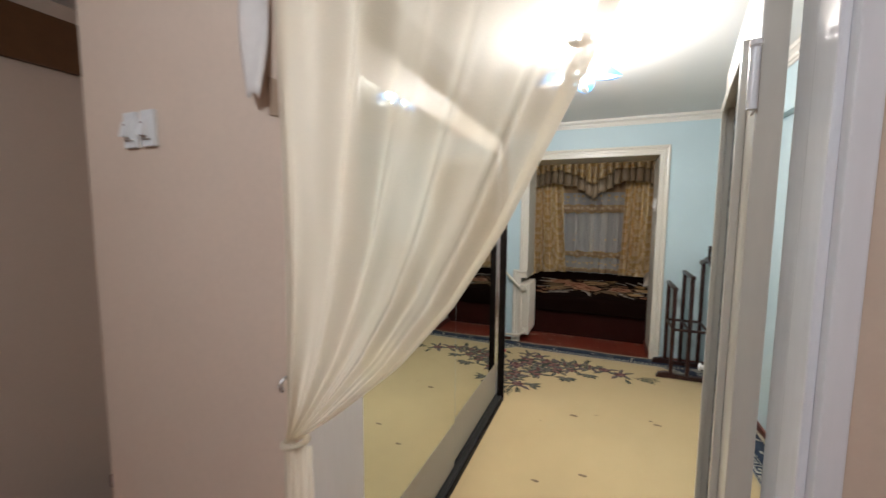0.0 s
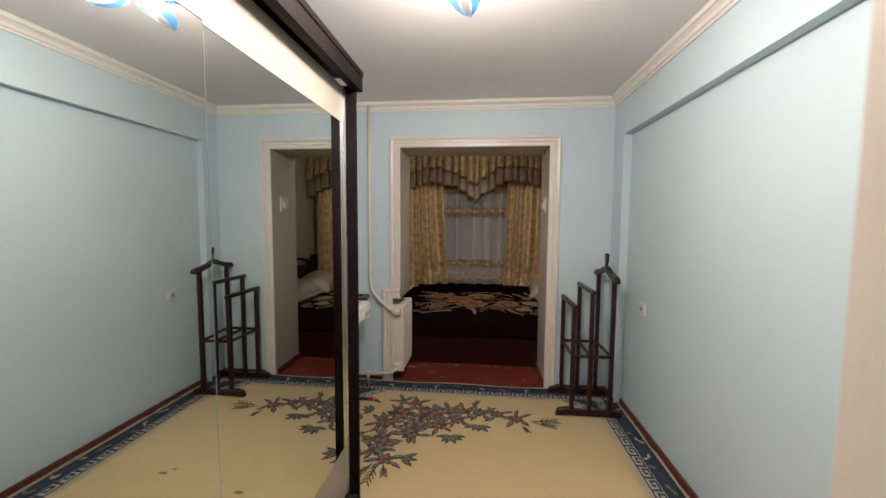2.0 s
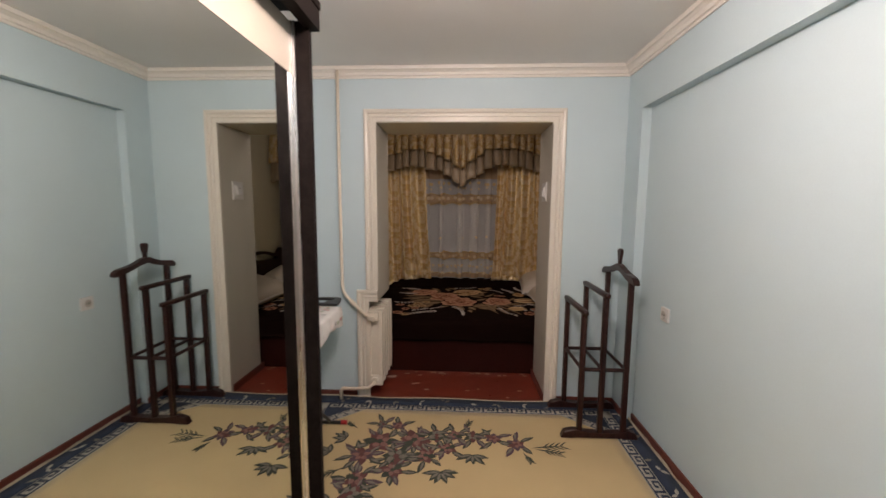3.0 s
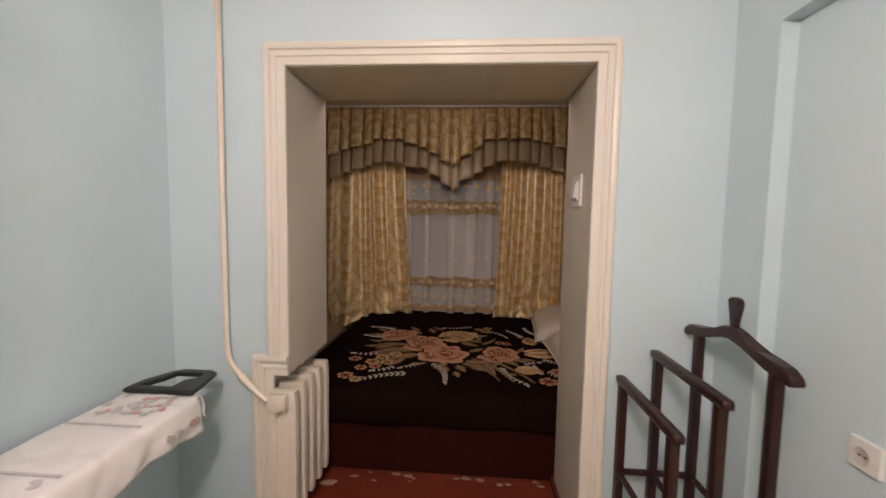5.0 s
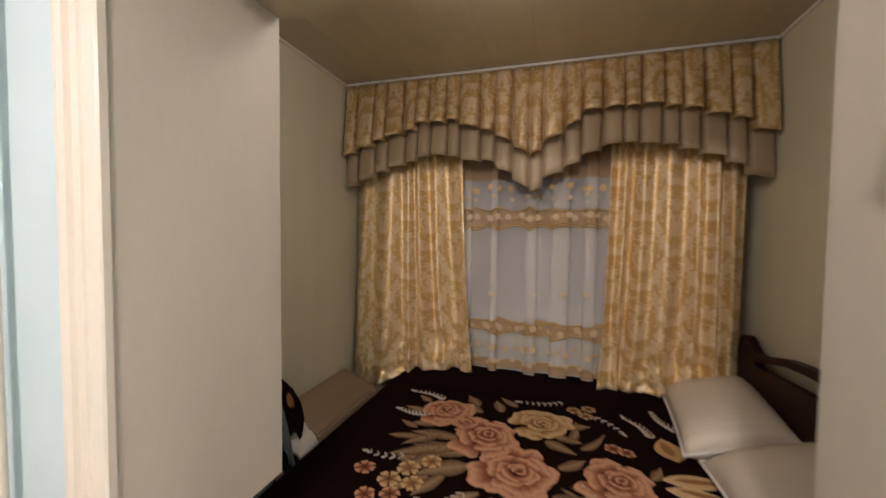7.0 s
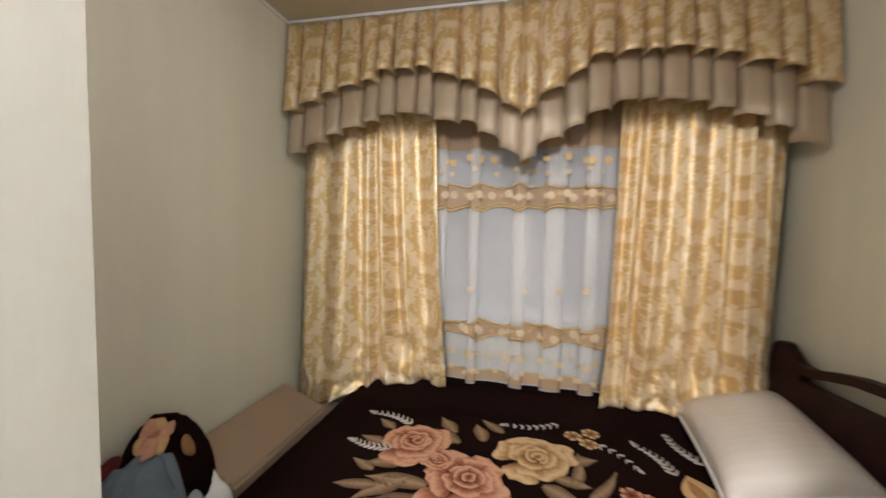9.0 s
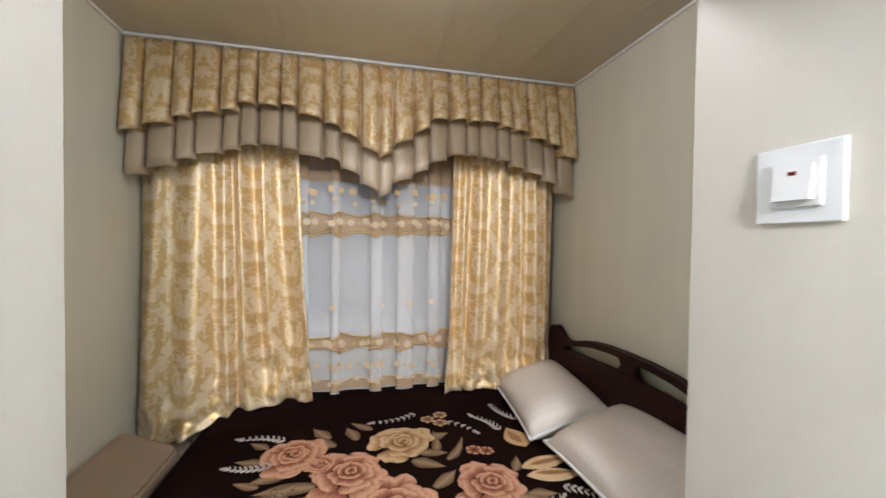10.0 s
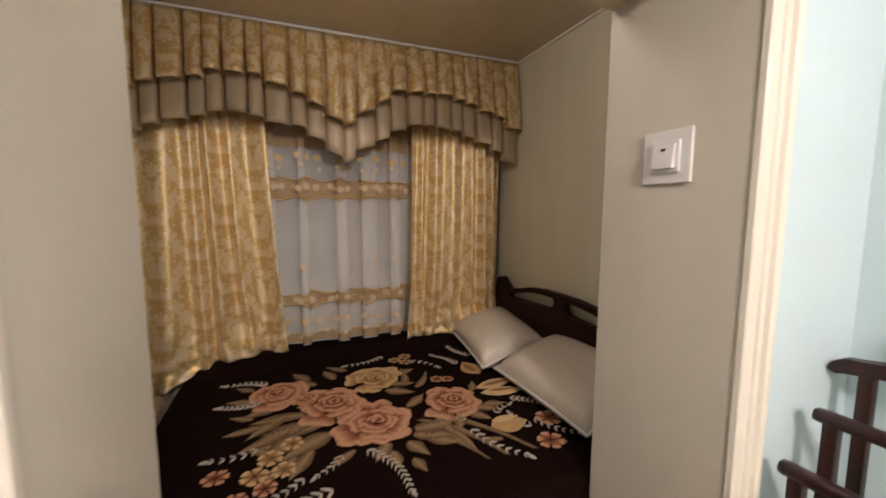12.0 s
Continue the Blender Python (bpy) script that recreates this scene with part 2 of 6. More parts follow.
RUG = surface("rug_pile", (0.50, 0.375, 0.19), 0.10, 0.95, big=1.5, fine=260, bump=0.5, depth=0.004, sheen=0.15)
RUGBLUE = surface("rug_navy_pile", (0.022, 0.033, 0.058), 0.25, 0.95, big=14, fine=260, bump=0.5, depth=0.004)
RUGGREY = surface("rug_grey_pile", (0.36, 0.34, 0.29), 0.15, 0.95, big=14, fine=260, bump=0.5, depth=0.004)
RUGLEAF = surface("rug_dark_leaf_pile", (0.040, 0.048, 0.034), 0.35, 0.95, big=30, fine=260, bump=0.4)
RUGGREEN = surface("rug_sage_pile", (0.17, 0.155, 0.125), 0.3, 0.95, big=30, fine=260, bump=0.4)
RUGROSE = surface("rug_burgundy_pile", (0.12, 0.044, 0.040), 0.35, 0.95, big=30, fine=260, bump=0.4)
RUGDUSTY = surface("rug_dusty_rose_pile", (0.22, 0.11, 0.09), 0.3, 0.95, big=30, fine=260, bump=0.4)
RUGPURPLE = surface("rug_plum_pile", (0.085, 0.050, 0.062), 0.35, 0.95, big=30, fine=260, bump=0.4)
RUGEDGE = surface("rug_bound_edge", (0.42, 0.36, 0.27), 0.2, 0.9, fine=200, bump=0.5)
STAIN = surface("rug_stain", (0.20, 0.14, 0.08), 0.4, 0.95, big=40, fine=260, bump=0.5)
GOLD = damask()
TAUPE = surface("taupe_taffeta", (0.42, 0.325, 0.215), 0.06, 0.42, big=6, fine=300, bump=0.15, depth=0.0006, sheen=0.2)
TULLE = sheer("grey_white_tulle", (0.93, 0.92, 0.89), 0.42, 0.12)
BANDTULLE = sheer("tan_organza", (0.62, 0.44, 0.26), 0.70, 0.3)
DOORTULLE = sheer("cream_tulle", (0.85, 0.775, 0.63), 0.72)
EMBROIDERY = surface("gold_embroidery", (0.52, 0.36, 0.16), 0.2, 0.45, big=40, fine=400, bump=0.5, depth=0.002, metal=0.2)
EMBLIGHT = surface("ivory_embroidery", (0.58, 0.46, 0.29), 0.12, 0.5, big=40, fine=400, bump=0.5, depth=0.002)
BLANKET = surface("dark_brown_plush", (0.0085, 0.0034, 0.0025), 0.2, 0.95, big=5, fine=350, bump=0.4, depth=0.003, spec=0.04)
PLUSH = {n: surface("plush_" + n, c, 0.16, 0.9, big=24, fine=350, bump=0.4, depth=0.002, spec=0.2) for n, c in {
    "coral": (0.38, 0.155, 0.095), "coral_light": (0.53, 0.275, 0.175), "coral_dark": (0.20, 0.066, 0.040),
    "cream": (0.52, 0.33, 0.15), "cream_light": (0.62, 0.44, 0.24), "cream_dark": (0.30, 0.155, 0.06),
    "leaf": (0.20, 0.125, 0.070), "leaf_light": (0.30, 0.20, 0.12), "white": (0.47, 0.41, 0.35)}.items()}
PETAL = {"coral": printed_plush("coral_petal", (0.085, 0.024, 0.013), (0.30, 0.112, 0.060), (0.60, 0.345, 0.215), (0.44, 0.205, 0.115)),
         "cream": printed_plush("cream_petal", (0.13, 0.056, 0.020), (0.36, 0.205, 0.085), (0.62, 0.44, 0.24), (0.46, 0.29, 0.135))}
LEAFPRINT = printed_plush("olive_leaf_print", (0.30, 0.205, 0.115), (0.20, 0.125, 0.066), (0.10, 0.060, 0.034), (0.045, 0.026, 0.016), (14, 0.6))
LINEN = striped_satin()
WHITECLOTH = surface("white_sheet", (0.70, 0.68, 0.65), 0.04, 0.8, bump=0.2)
RADIATOR = surface("cream_radiator_paint", (0.72, 0.655, 0.56), 0.07, 0.3, fine=40, bump=0.25, depth=0.0015, spot=((0.42, 0.33, 0.24), 16.0, 0.72))
PIPEPAINT = surface("cream_pipe_paint", (0.72, 0.64, 0.53), 0.05, 0.3, fine=40, bump=0.15)
PLASTIC = surface("white_switch_plastic", (0.70, 0.69, 0.67), 0.02, 0.3, bump=0)
# darker tone that puts the socket well's shade into the plastic
PLASTICDARK = surface("recess_shadow_plastic", (0.45, 0.42, 0.38), 0.05, 0.4, bump=0)
REDDOT = surface("dark_red_indicator", (0.12, 0.01, 0.01), 0.05, 0.2, bump=0)
BLACKPLASTIC = surface("black_plastic", (0.02, 0.02, 0.022), 0.1, 0.4, bump=0.05)
BLACKMETAL = surface("black_enamelled_steel", (0.02, 0.02, 0.02), 0.1, 0.35, bump=0.05)
REDPLASTIC = surface("red_plastic_cap", (0.45, 0.03, 0.03), 0.1, 0.35, bump=0.05)
COTTON = floral_cotton()
FLORALRED = surface("faded_red_print", (0.60, 0.34, 0.33), 0.2, 0.85, big=40)
FLORALGREEN = surface("faded_green_print", (0.44, 0.48, 0.39), 0.2, 0.85, big=40)
FLORALGREY = surface("faded_grey_print", (0.53, 0.52, 0.52), 0.2, 0.85, big=40)
BROWNBEAM = surface("dark_brown_board", (0.13, 0.055, 0.018), 0.15, 0.45, fine=20, stretch=(1, 8, 8))
PAPER = surface("torn_wallpaper_back", (0.66, 0.60, 0.55), 0.06, 0.8)
CURLSHADE = surface("curl_shadow", (0.36, 0.25, 0.17), 0.15, 0.9)
ORNGLASS = surface("grey_glass", (0.16, 0.168, 0.160), 0.12, 0.2, big=5, fine=40, bump=0.15)
ORNCELL = surface("matt_grey_glass", (0.108, 0.115, 0.110), 0.15, 0.34, big=5, fine=90, bump=0.15)
BLUEGLASS, _nt, _p = nodes_of("blue_glass_petal")
_p.inputs["Base Color"].default_value, _p.inputs["Roughness"].default_value = (0.20, 0.37, 0.55, 1), 0.2
_p.inputs["Transmission Weight"].default_value, _p.inputs["Emission Strength"].default_value = 0.25, 0.04
_p.inputs["Emission Color"].default_value = (0.12, 0.42, 0.85, 1)
FROST = emitter("frosted_lit_glass", (1.0, 0.95, 0.86), 0.2)
BULBGLOW = emitter("bulb_glass", (1.0, 0.95, 0.86), 14.0)
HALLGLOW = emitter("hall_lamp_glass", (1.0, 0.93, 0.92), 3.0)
BENCH = surface("tan_velour", (0.31, 0.215, 0.13), 0.08, 0.85, big=4, fine=200, bump=0.3, sheen=0.2)
DENIM = surface("grey_blue_jersey", (0.13, 0.16, 0.18), 0.12, 0.9, fine=250, bump=0.4)
PINKCLOTH = surface("pink_cloth", (0.55, 0.045, 0.17), 0.15, 0.85, fine=250, bump=0.4)
BROWNCLOTH = surface("ochre_cloth", (0.16, 0.085, 0.028), 0.15, 0.85, fine=250, bump=0.4)
REDCLOTH = surface("dark_red_cloth", (0.095, 0.007, 0.007), 0.15, 0.85, fine=250, bump=0.4)
PVC = surface("white_window_plastic", (0.72, 0.72, 0.73), 0.03, 0.3, bump=0)
SLAT = surface("grey_blind_slat", (0.46, 0.46, 0.45), 0.05, 0.25, bump=0.05)
PANE, _nt, _p = nodes_of("window_glass")
_p.inputs["Base Color"].default_value, _p.inputs["Roughness"].default_value = (0.95, 0.97, 0.97, 1), 0.02
_p.inputs["Transmission Weight"].default_value, _p.inputs["IOR"].default_value = 1.0, 1.45
GLASSEDGE = surface("cut_glass_edge", (0.26, 0.31, 0.30), 0.05, 0.3, bump=0)
CHIP = surface("bare_primer", (0.42, 0.30, 0.23), 0.25, 0.8, big=30, fine=120)

# ---- helpers of this scene ----
def add_box(bm, x0, x1, y0, y1, z0, z1, bevel=0.0, mi=0):
    made = bmesh.ops.create_cube(bm, size=1.0, matrix=Matrix.Translation(((x0 + x1) / 2, (y0 + y1) / 2, (z0 + z1) / 2)) @ Matrix.Diagonal((x1 - x0, y1 - y0, z1 - z0, 1)))
    verts = made["verts"]
    faces = {f for v in verts for f in v.link_faces}
    for f in faces:
        f.material_index = mi
    if bevel:
        edges = {e for v in verts for e in v.link_edges}
        bmesh.ops.bevel(bm, geom=list(edges), offset=bevel, segments=2, affect="EDGES", profile=0.7)
    return verts


def add_rod(bm, a, b, r0, r1=None, seg=12):
    a, b = Vector(a), Vector(b)
    m = Matrix.Translation((a + b) / 2) @ (b - a).to_track_quat("Z", "Y").to_matrix().to_4x4()
    return bmesh.ops.create_cone(bm, cap_ends=True, segments=seg, radius1=r0, radius2=r0 if r1 is None else r1, depth=(b - a).length, matrix=m)["verts"]


def add_tube(bm, points, r, seg=10, radii=None):
    """A round tube along points."""
    pts = [Vector(p) for p in points]
    rings = []
    side = None
    for i, p in enumerate(pts):
        d = (pts[min(i + 1, len(pts) - 1)] - pts[max(i - 1, 0)]).normalized()
        ref = side if side is not None else (Vector((0, 0, 1)) if abs(d.z) < 0.9 else Vector((1, 0, 0)))
        side = (ref - d * ref.dot(d)).normalized()
        up = d.cross(side)
        rr = radii[i] if radii else r
        rings.append([bm.verts.new(p + rr * (math.cos(2 * math.pi * k / seg) * side + math.sin(2 * math.pi * k / seg) * up)) for k in range(seg)])
    for a, b in zip(rings, rings[1:]):
        for k in range(seg):
            bm.faces.new((a[k], a[(k + 1) % seg], b[(k + 1) % seg], b[k]))
    bm.faces.new(rings[0][::-1])
    bm.faces.new(rings[-1])


def add_lathe(bm, profile, centre, seg=24):
    """profile: (radius, height) pairs, from below."""
    rings = [[bm.verts.new((centre[0] + r * math.cos(2 * math.pi * k / seg), centre[1] + r * math.sin(2 * math.pi * k / seg), centre[2] + z)) for k in range(seg)] for r, z in profile]
    for a, b in zip(rings, rings[1:]):
        for k in range(seg):
            bm.faces.new((a[k], a[(k + 1) % seg], b[(k + 1) % seg], b[k]))
    bm.faces.new(rings[0][::-1])
    bm.faces.new(rings[-1])


def add_prism(bm, outline, axis, lo, hi, mi=0):
    """An outline of (a, b) pairs pushed along an axis; (a, b) are the other two axes in order."""
    def at(a, b, c):
        return {"x": (c, a, b), "y": (a, c, b), "z": (a, b, c)}[axis]
    low = [bm.verts.new(at(a, b, lo)) for a, b in outline]
    high = [bm.verts.new(at(a, b, hi)) for a, b in outline]
    n = len(outline)
    made = [bm.faces.new((low[i], low[(i + 1) % n], high[(i + 1) % n], high[i])) for i in range(n)]
    made += [bm.faces.new(low[::-1]), bm.faces.new(high)]
    for f in made:
        f.material_index = mi


def add_sheet(bm, fn, nu, nv, thick=0.0, uv=None):
    """A cloth from fn(s, t) with s, t in 0..1; uv(s, t) gives the pattern's place."""
    grid = [[bm.verts.new(fn(i / nu, j / nv)) for j in range(nv + 1)] for i in range(nu + 1)]
    layer = bm.loops.layers.uv.verify() if uv else None
    faces = []
    for i in range(nu):
        for j in range(nv):
            f = bm.faces.new((grid[i][j], grid[i + 1][j], grid[i + 1][j + 1], grid[i][j + 1]))
            f.smooth = True
            faces.append(f)
            if uv:
                for loop, (a, b) in zip(f.loops, ((i, j), (i + 1, j), (i + 1, j + 1), (i, j + 1))):
                    loop[layer].uv = uv(a / nu, b / nv)
    if thick:
        bm.normal_update()
        bmesh.ops.solidify(bm, geom=faces, thickness=thick)


def finish(ob, bm, mats, smooth):
    bmesh.ops.recalc_face_normals(bm, faces=bm.faces)
    if smooth:
        for f in bm.faces:
            f.smooth = True
    mesh = bpy.data.meshes.new(ob if isinstance(ob, str) else ob.name)
    bm.to_mesh(mesh)
    bm.free()
    for m in mats if isinstance(mats, (list, tuple)) else [mats]:
        mesh.materials.append(m)
    if smooth == "auto":
        mesh.set_sharp_from_angle(angle=radians(35))
    return mesh


def part(name, bm, material, parent, label="", smooth=False):
    ob = new(name, finish(name, bm, material, smooth))
    ob.parent = parent
    return tagged(ob, label)


def thing(name, place, label, category, group=""):
    ob = new(name)
    ob.location = place
    ob.empty_display_size = 0.1
    return tagged(ob, label, category, group)


def solid(name, bm, material, label, category, group="", smooth=False):
    return tagged(new(name, finish(name, bm, material, smooth)), label, category, group)


def setting(name, bm, material, label, category, smooth=False):
    return tagged(new(name, finish(name, bm, material, smooth)), label, category, "", "structure")


def lerp_table(table, x):
    for (x0, y0), (x1, y1) in zip(table, table[1:]):
        if x <= x1:
            return y0 + (y1 - y0) * max(0.0, (x - x0)) / (x1 - x0)
    return table[-1][1]


# ---- the plan ----
ROOM_W, ROOM_E, ROOM_S, ROOM_N, CEIL = -0.99, 1.36, 0.93, 4.55, 2.50
HALL_FACE = 0.71
BED_W, BED_E, BED_S, BED_N, BED_CEIL = -1.05, 1.36, 5.0, 6.82, 2.49
OPEN_L, OPEN_R, OPEN_TOP = -0.45, 0.84, 2.12
NICHE_L, NICHE_TOP = -0.56, 0.78
DOOR_L, DOOR_R, DOOR_TOP = -0.23, 0.63, 2.06
HALL_FACE_E = 0.78
RECESS_X, RECESS_TOP, RECESS_Y = 1.42, 2.16, 4.33

# walls: each one a block with its openings cut through
bm = bmesh.new()
add_box(bm, -1.3, OPEN_L, ROOM_N, BED_S, NICHE_TOP, 2.6)
add_box(bm, -1.3, NICHE_L, ROOM_N, BED_S, -0.1, NICHE_TOP)
add_box(bm, OPEN_R, 1.65, ROOM_N, BED_S, -0.1, 2.6)
add_box(bm, OPEN_L, OPEN_R, ROOM_N, BED_S, OPEN_TOP, 2.6)
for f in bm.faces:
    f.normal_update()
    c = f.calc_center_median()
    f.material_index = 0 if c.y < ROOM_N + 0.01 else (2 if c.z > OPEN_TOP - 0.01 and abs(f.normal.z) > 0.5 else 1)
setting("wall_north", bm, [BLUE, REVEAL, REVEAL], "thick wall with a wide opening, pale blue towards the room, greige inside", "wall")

bm = bmesh.new()
add_box(bm, RECESS_X, 1.65, 0.7, ROOM_N, -0.1, 2.6)
add_box(bm, ROOM_E, RECESS_X, ROOM_S, ROOM_N, RECESS_TOP, 2.6, 0.0)
add_box(bm, ROOM_E, RECESS_X, RECESS_Y, ROOM_N, -0.1, RECESS_TOP)
setting("wall_east", bm, BLUE, "pale blue painted wall with a shallow recessed field", "wall")

bm = bmesh.new()
add_box(bm, -1.3, ROOM_W, 0.9, ROOM_N, -0.1, 2.6)
setting("wall_west", bm, BLUE, "pale blue painted wall behind the wardrobe", "wall")

bm = bmesh.new()
add_box(bm, -0.93, DOOR_L, HALL_FACE, ROOM_S, -0.1, 2.6)
add_box(bm, DOOR_R + 0.03, 1.65, HALL_FACE_E, ROOM_S, -0.1, 2.6)
add_box(bm, DOOR_L, DOOR_R + 0.03, HALL_FACE, ROOM_S, DOOR_TOP + 0.03, 2.6)
for f in bm.faces:
    f.material_index = 0 if f.calc_center_median().y > ROOM_S - 0.01 else 1
setting("wall_south", bm, [BLUE, PINK], "wall with a doorway, pink wallpaper on its hall side", "wall")

bm = bmesh.new()
add_box(bm, BED_E, 1.65, BED_S, 7.1, -0.1, 2.6)
setting("wall_bedroom_east", bm, BEIGE, "greige wallpapered bedroom wall behind the headboard", "wall")
bm = bmesh.new()
add_box(bm, -1.3, BED_W, BED_S, 7.1, -0.1, 2.6)
setting("wall_bedroom_west", bm, BEIGE, "greige wallpapered bedroom wall beside the bench", "wall")
WIN_L, WIN_R, WIN_B, WIN_T = -0.32, 0.70, 0.90, 2.10
bm = bmesh.new()
add_box(bm, BED_W, WIN_L, BED_N, 7.02, -0.1, 2.6)
add_box(bm, WIN_R, BED_E, BED_N, 7.02, -0.1, 2.6)
add_box(bm, WIN_L, WIN_R, BED_N, 7.02, -0.1, WIN_B)
add_box(bm, WIN_L, WIN_R, BED_N, 7.02, WIN_T, 2.6)
setting("wall_bedroom_north", bm, BEIGE, "greige window wall behind the curtains", "wall")

# hall behind the doorway
bm = bmesh.new()
add_box(bm, -2.3, -2.1, -1.8, 1.5, -0.1, 2.6)
setting("wall_hall_west", bm, PINK, "pink wallpapered wall of the hall", "wall")
bm = bmesh.new()
add_box(bm, 1.2, 1.4, -1.8, HALL_FACE_E, -0.1, 2.6)
setting("wall_hall_east", bm, PINK, "pink wallpapered wall of the hall", "wall")
bm = bmesh.new()
add_box(bm, -2.3, 1.4, -2.0, -1.8, -0.1, 2.6)
setting("wall_hall_south", bm, PINK, "pink wallpapered end wall of the hall", "wall")
bm = bmesh.new()
add_box(bm, -2.1, -1.3, 1.25, 1.45, -0.1, 2.6)
add_box(bm, -1.3, -0.93, 1.25, 1.45, -0.1, 2.6)
setting("wall_hall_north", bm, PINK, "dim pink wall of the hall's side niche", "wall")

# floors and ceilings
bm = bmesh.new()
add_box(bm, -1.3, 1.65, 0.8, 7.1, -0.14, 0.0)
floor = setting("floor", bm, REDFLOOR, "worn red-brown painted floor with chipped patches", "floor")
chips = random.Random(5)
for k in range(22):
    x, y = (chips.uniform(-0.40, 0.80), chips.uniform(4.97, 5.06)) if k < 14 else (chips.uniform(-0.35, 0.78), chips.uniform(4.58, 4.95))
    if k == 21:
        x, y = -0.42, 4.93
    r = chips.uniform(0.008, 0.028) if k < 21 else 0.05
    bm = bmesh.new()
    add_prism(bm, [(x + 1.5 * r * chips.uniform(0.5, 1) * math.cos(2 * math.pi * j / 9), y + 0.7 * r * chips.uniform(0.5, 1) * math.sin(2 * math.pi * j / 9)) for j in range(9)], "z", -0.002, 0.0012)
    part("paint_chip", bm, CHIP, floor)
bm = bmesh.new()
add_box(bm, -2.3, 1.65, -2.0, 0.8, -0.14, 0.0)
setting("floor_hall", bm, REDFLOOR, "red-brown painted hall floor", "floor")
bm = bmesh.new()
add_box(bm, -1.3, 1.65, ROOM_S, ROOM_N, CEIL, 2.62)
setting("ceiling", bm, WHITE_CEIL, "white painted ceiling", "ceiling")
bm = bmesh.new()
add_box(bm, -2.3, 1.4, -2.0, HALL_FACE_E - 0.002, CEIL, 2.62)
add_box(bm, -2.3, -0.93, HALL_FACE, 1.45, CEIL, 2.62)
setting("ceiling_hall", bm, WHITE_CEIL, "white painted hall ceiling", "ceiling")
bm = bmesh.new()
add_box(bm, BED_W, BED_E, BED_S, BED_N, BED_CEIL, 2.62)
for k in range(1, 10):
    x = BED_W + k * 0.25
    add_box(bm, x - 0.0015, x + 0.0015, BED_S, BED_N, BED_CEIL - 0.0012, BED_CEIL + 0.01)
setting("ceiling_bedroom", bm, GLOSS_CEIL, "glossy beige-brown bedroom ceiling panels", "ceiling")
bm = bmesh.new()
add_box(bm, OPEN_L, OPEN_R, ROOM_N + 0.004, BED_S - 0.004, OPEN_TOP - 0.006, OPEN_TOP - 0.001)
setting("soffit_panel", bm, GLOSS_CEIL, "glossy beige panel under the lintel", "trim")


def ring_moulding(name, rect, profile, material, label, category):
    """A moulding mitred round a rectangle; profile: (inset from wall, height)."""
    x0, x1, y0, y1 = rect
    bm = bmesh.new()
    loops = []
    for d, z in profile:
        loops.append([bm.verts.new(c) for c in ((x0 + d, y0 + d, z), (x1 - d, y0 + d, z), (x1 - d, y1 - d, z), (x0 + d, y1 - d, z))])
    n = len(profile)
    for i in range(n):
        a, b = loops[i], loops[(i + 1) % n]
        for k in range(4):
            bm.faces.new((a[k], a[(k + 1) % 4], b[(k + 1) % 4], b[k]))
    return setting(name, bm, material, label, category)


C = CEIL
ring_moulding("cornice", (ROOM_W + 0.001, ROOM_E - 0.001, ROOM_S + 0.001, ROOM_N - 0.001),
              [(0, C - 0.001), (0, C - 0.075), (0.010, C - 0.075), (0.012, C - 0.060), (0.022, C - 0.058), (0.026, C - 0.040), (0.042, C - 0.026), (0.052, C - 0.024), (0.056, C - 0.001)],
              CORNICE, "cream stepped ceiling cornice", "cornice")
bm = bmesh.new()
for y0, y1 in ((BED_S, BED_N),):
    add_box(bm, BED_W, BED_W + 0.012, y0, y1, BED_CEIL - 0.014, BED_CEIL)
    add_box(bm, BED_E - 0.012, BED_E, y0, y1, BED_CEIL - 0.014, BED_CEIL)
setting("trim_bedroom", bm, CORNICE, "thin cream edge strip under the bedroom ceiling", "trim")

# skirting boards, all painted red-brown
for name, box in {"baseboard_east": (RECESS_X - 0.014, RECESS_X, ROOM_S + 0.01, RECESS_Y, 0, 0.055), "baseboard_pier": (ROOM_E - 0.014, ROOM_E, RECESS_Y, ROOM_N - 0.014, 0, 0.055),
                  "baseboard_north": (0.93, ROOM_E, ROOM_N - 0.014, ROOM_N, 0, 0.055), "baseboard_north_west": (ROOM_W, -0.62, ROOM_N - 0.014, ROOM_N, 0, 0.055),
                  "baseboard_reveal": (OPEN_R - 0.014, OPEN_R, ROOM_N + 0.02, BED_S + 0.04, 0, 0.06), "baseboard_hall": (-0.93, DOOR_L, HALL_FACE - 0.014, HALL_FACE, 0, 0.07),
                  "baseboard_niche": (-2.1, -0.93, 1.236, 1.25, 0, 0.07)}.items():
    bm = bmesh.new()
    add_box(bm, *box, bevel=0.004)
    setting(name, bm, REDBASE, "red-brown painted skirting board", "skirting")


# casing of the wide opening: stepped profile, three mitred sides and a wider foot at the radiator
def casing_strip(bm, path, profile):
    """A moulding swept along a mitred path in the plane y = ROOM_N; profile: (outwards from the path, depth)."""
    rows = [[bm.verts.new((x + nx * o, ROOM_N + 0.002 - d, z + nz * o)) for o, d in profile] for x, z, nx, nz in path]
    for a, b in zip(rows, rows[1:]):
        for k in range(len(profile)):
            q = (k + 1) % len(profile)
            bm.faces.new((a[k], b[k], b[q], a[q]))
    bm.faces.new(rows[0])
    bm.faces.new(rows[-1][::-1])


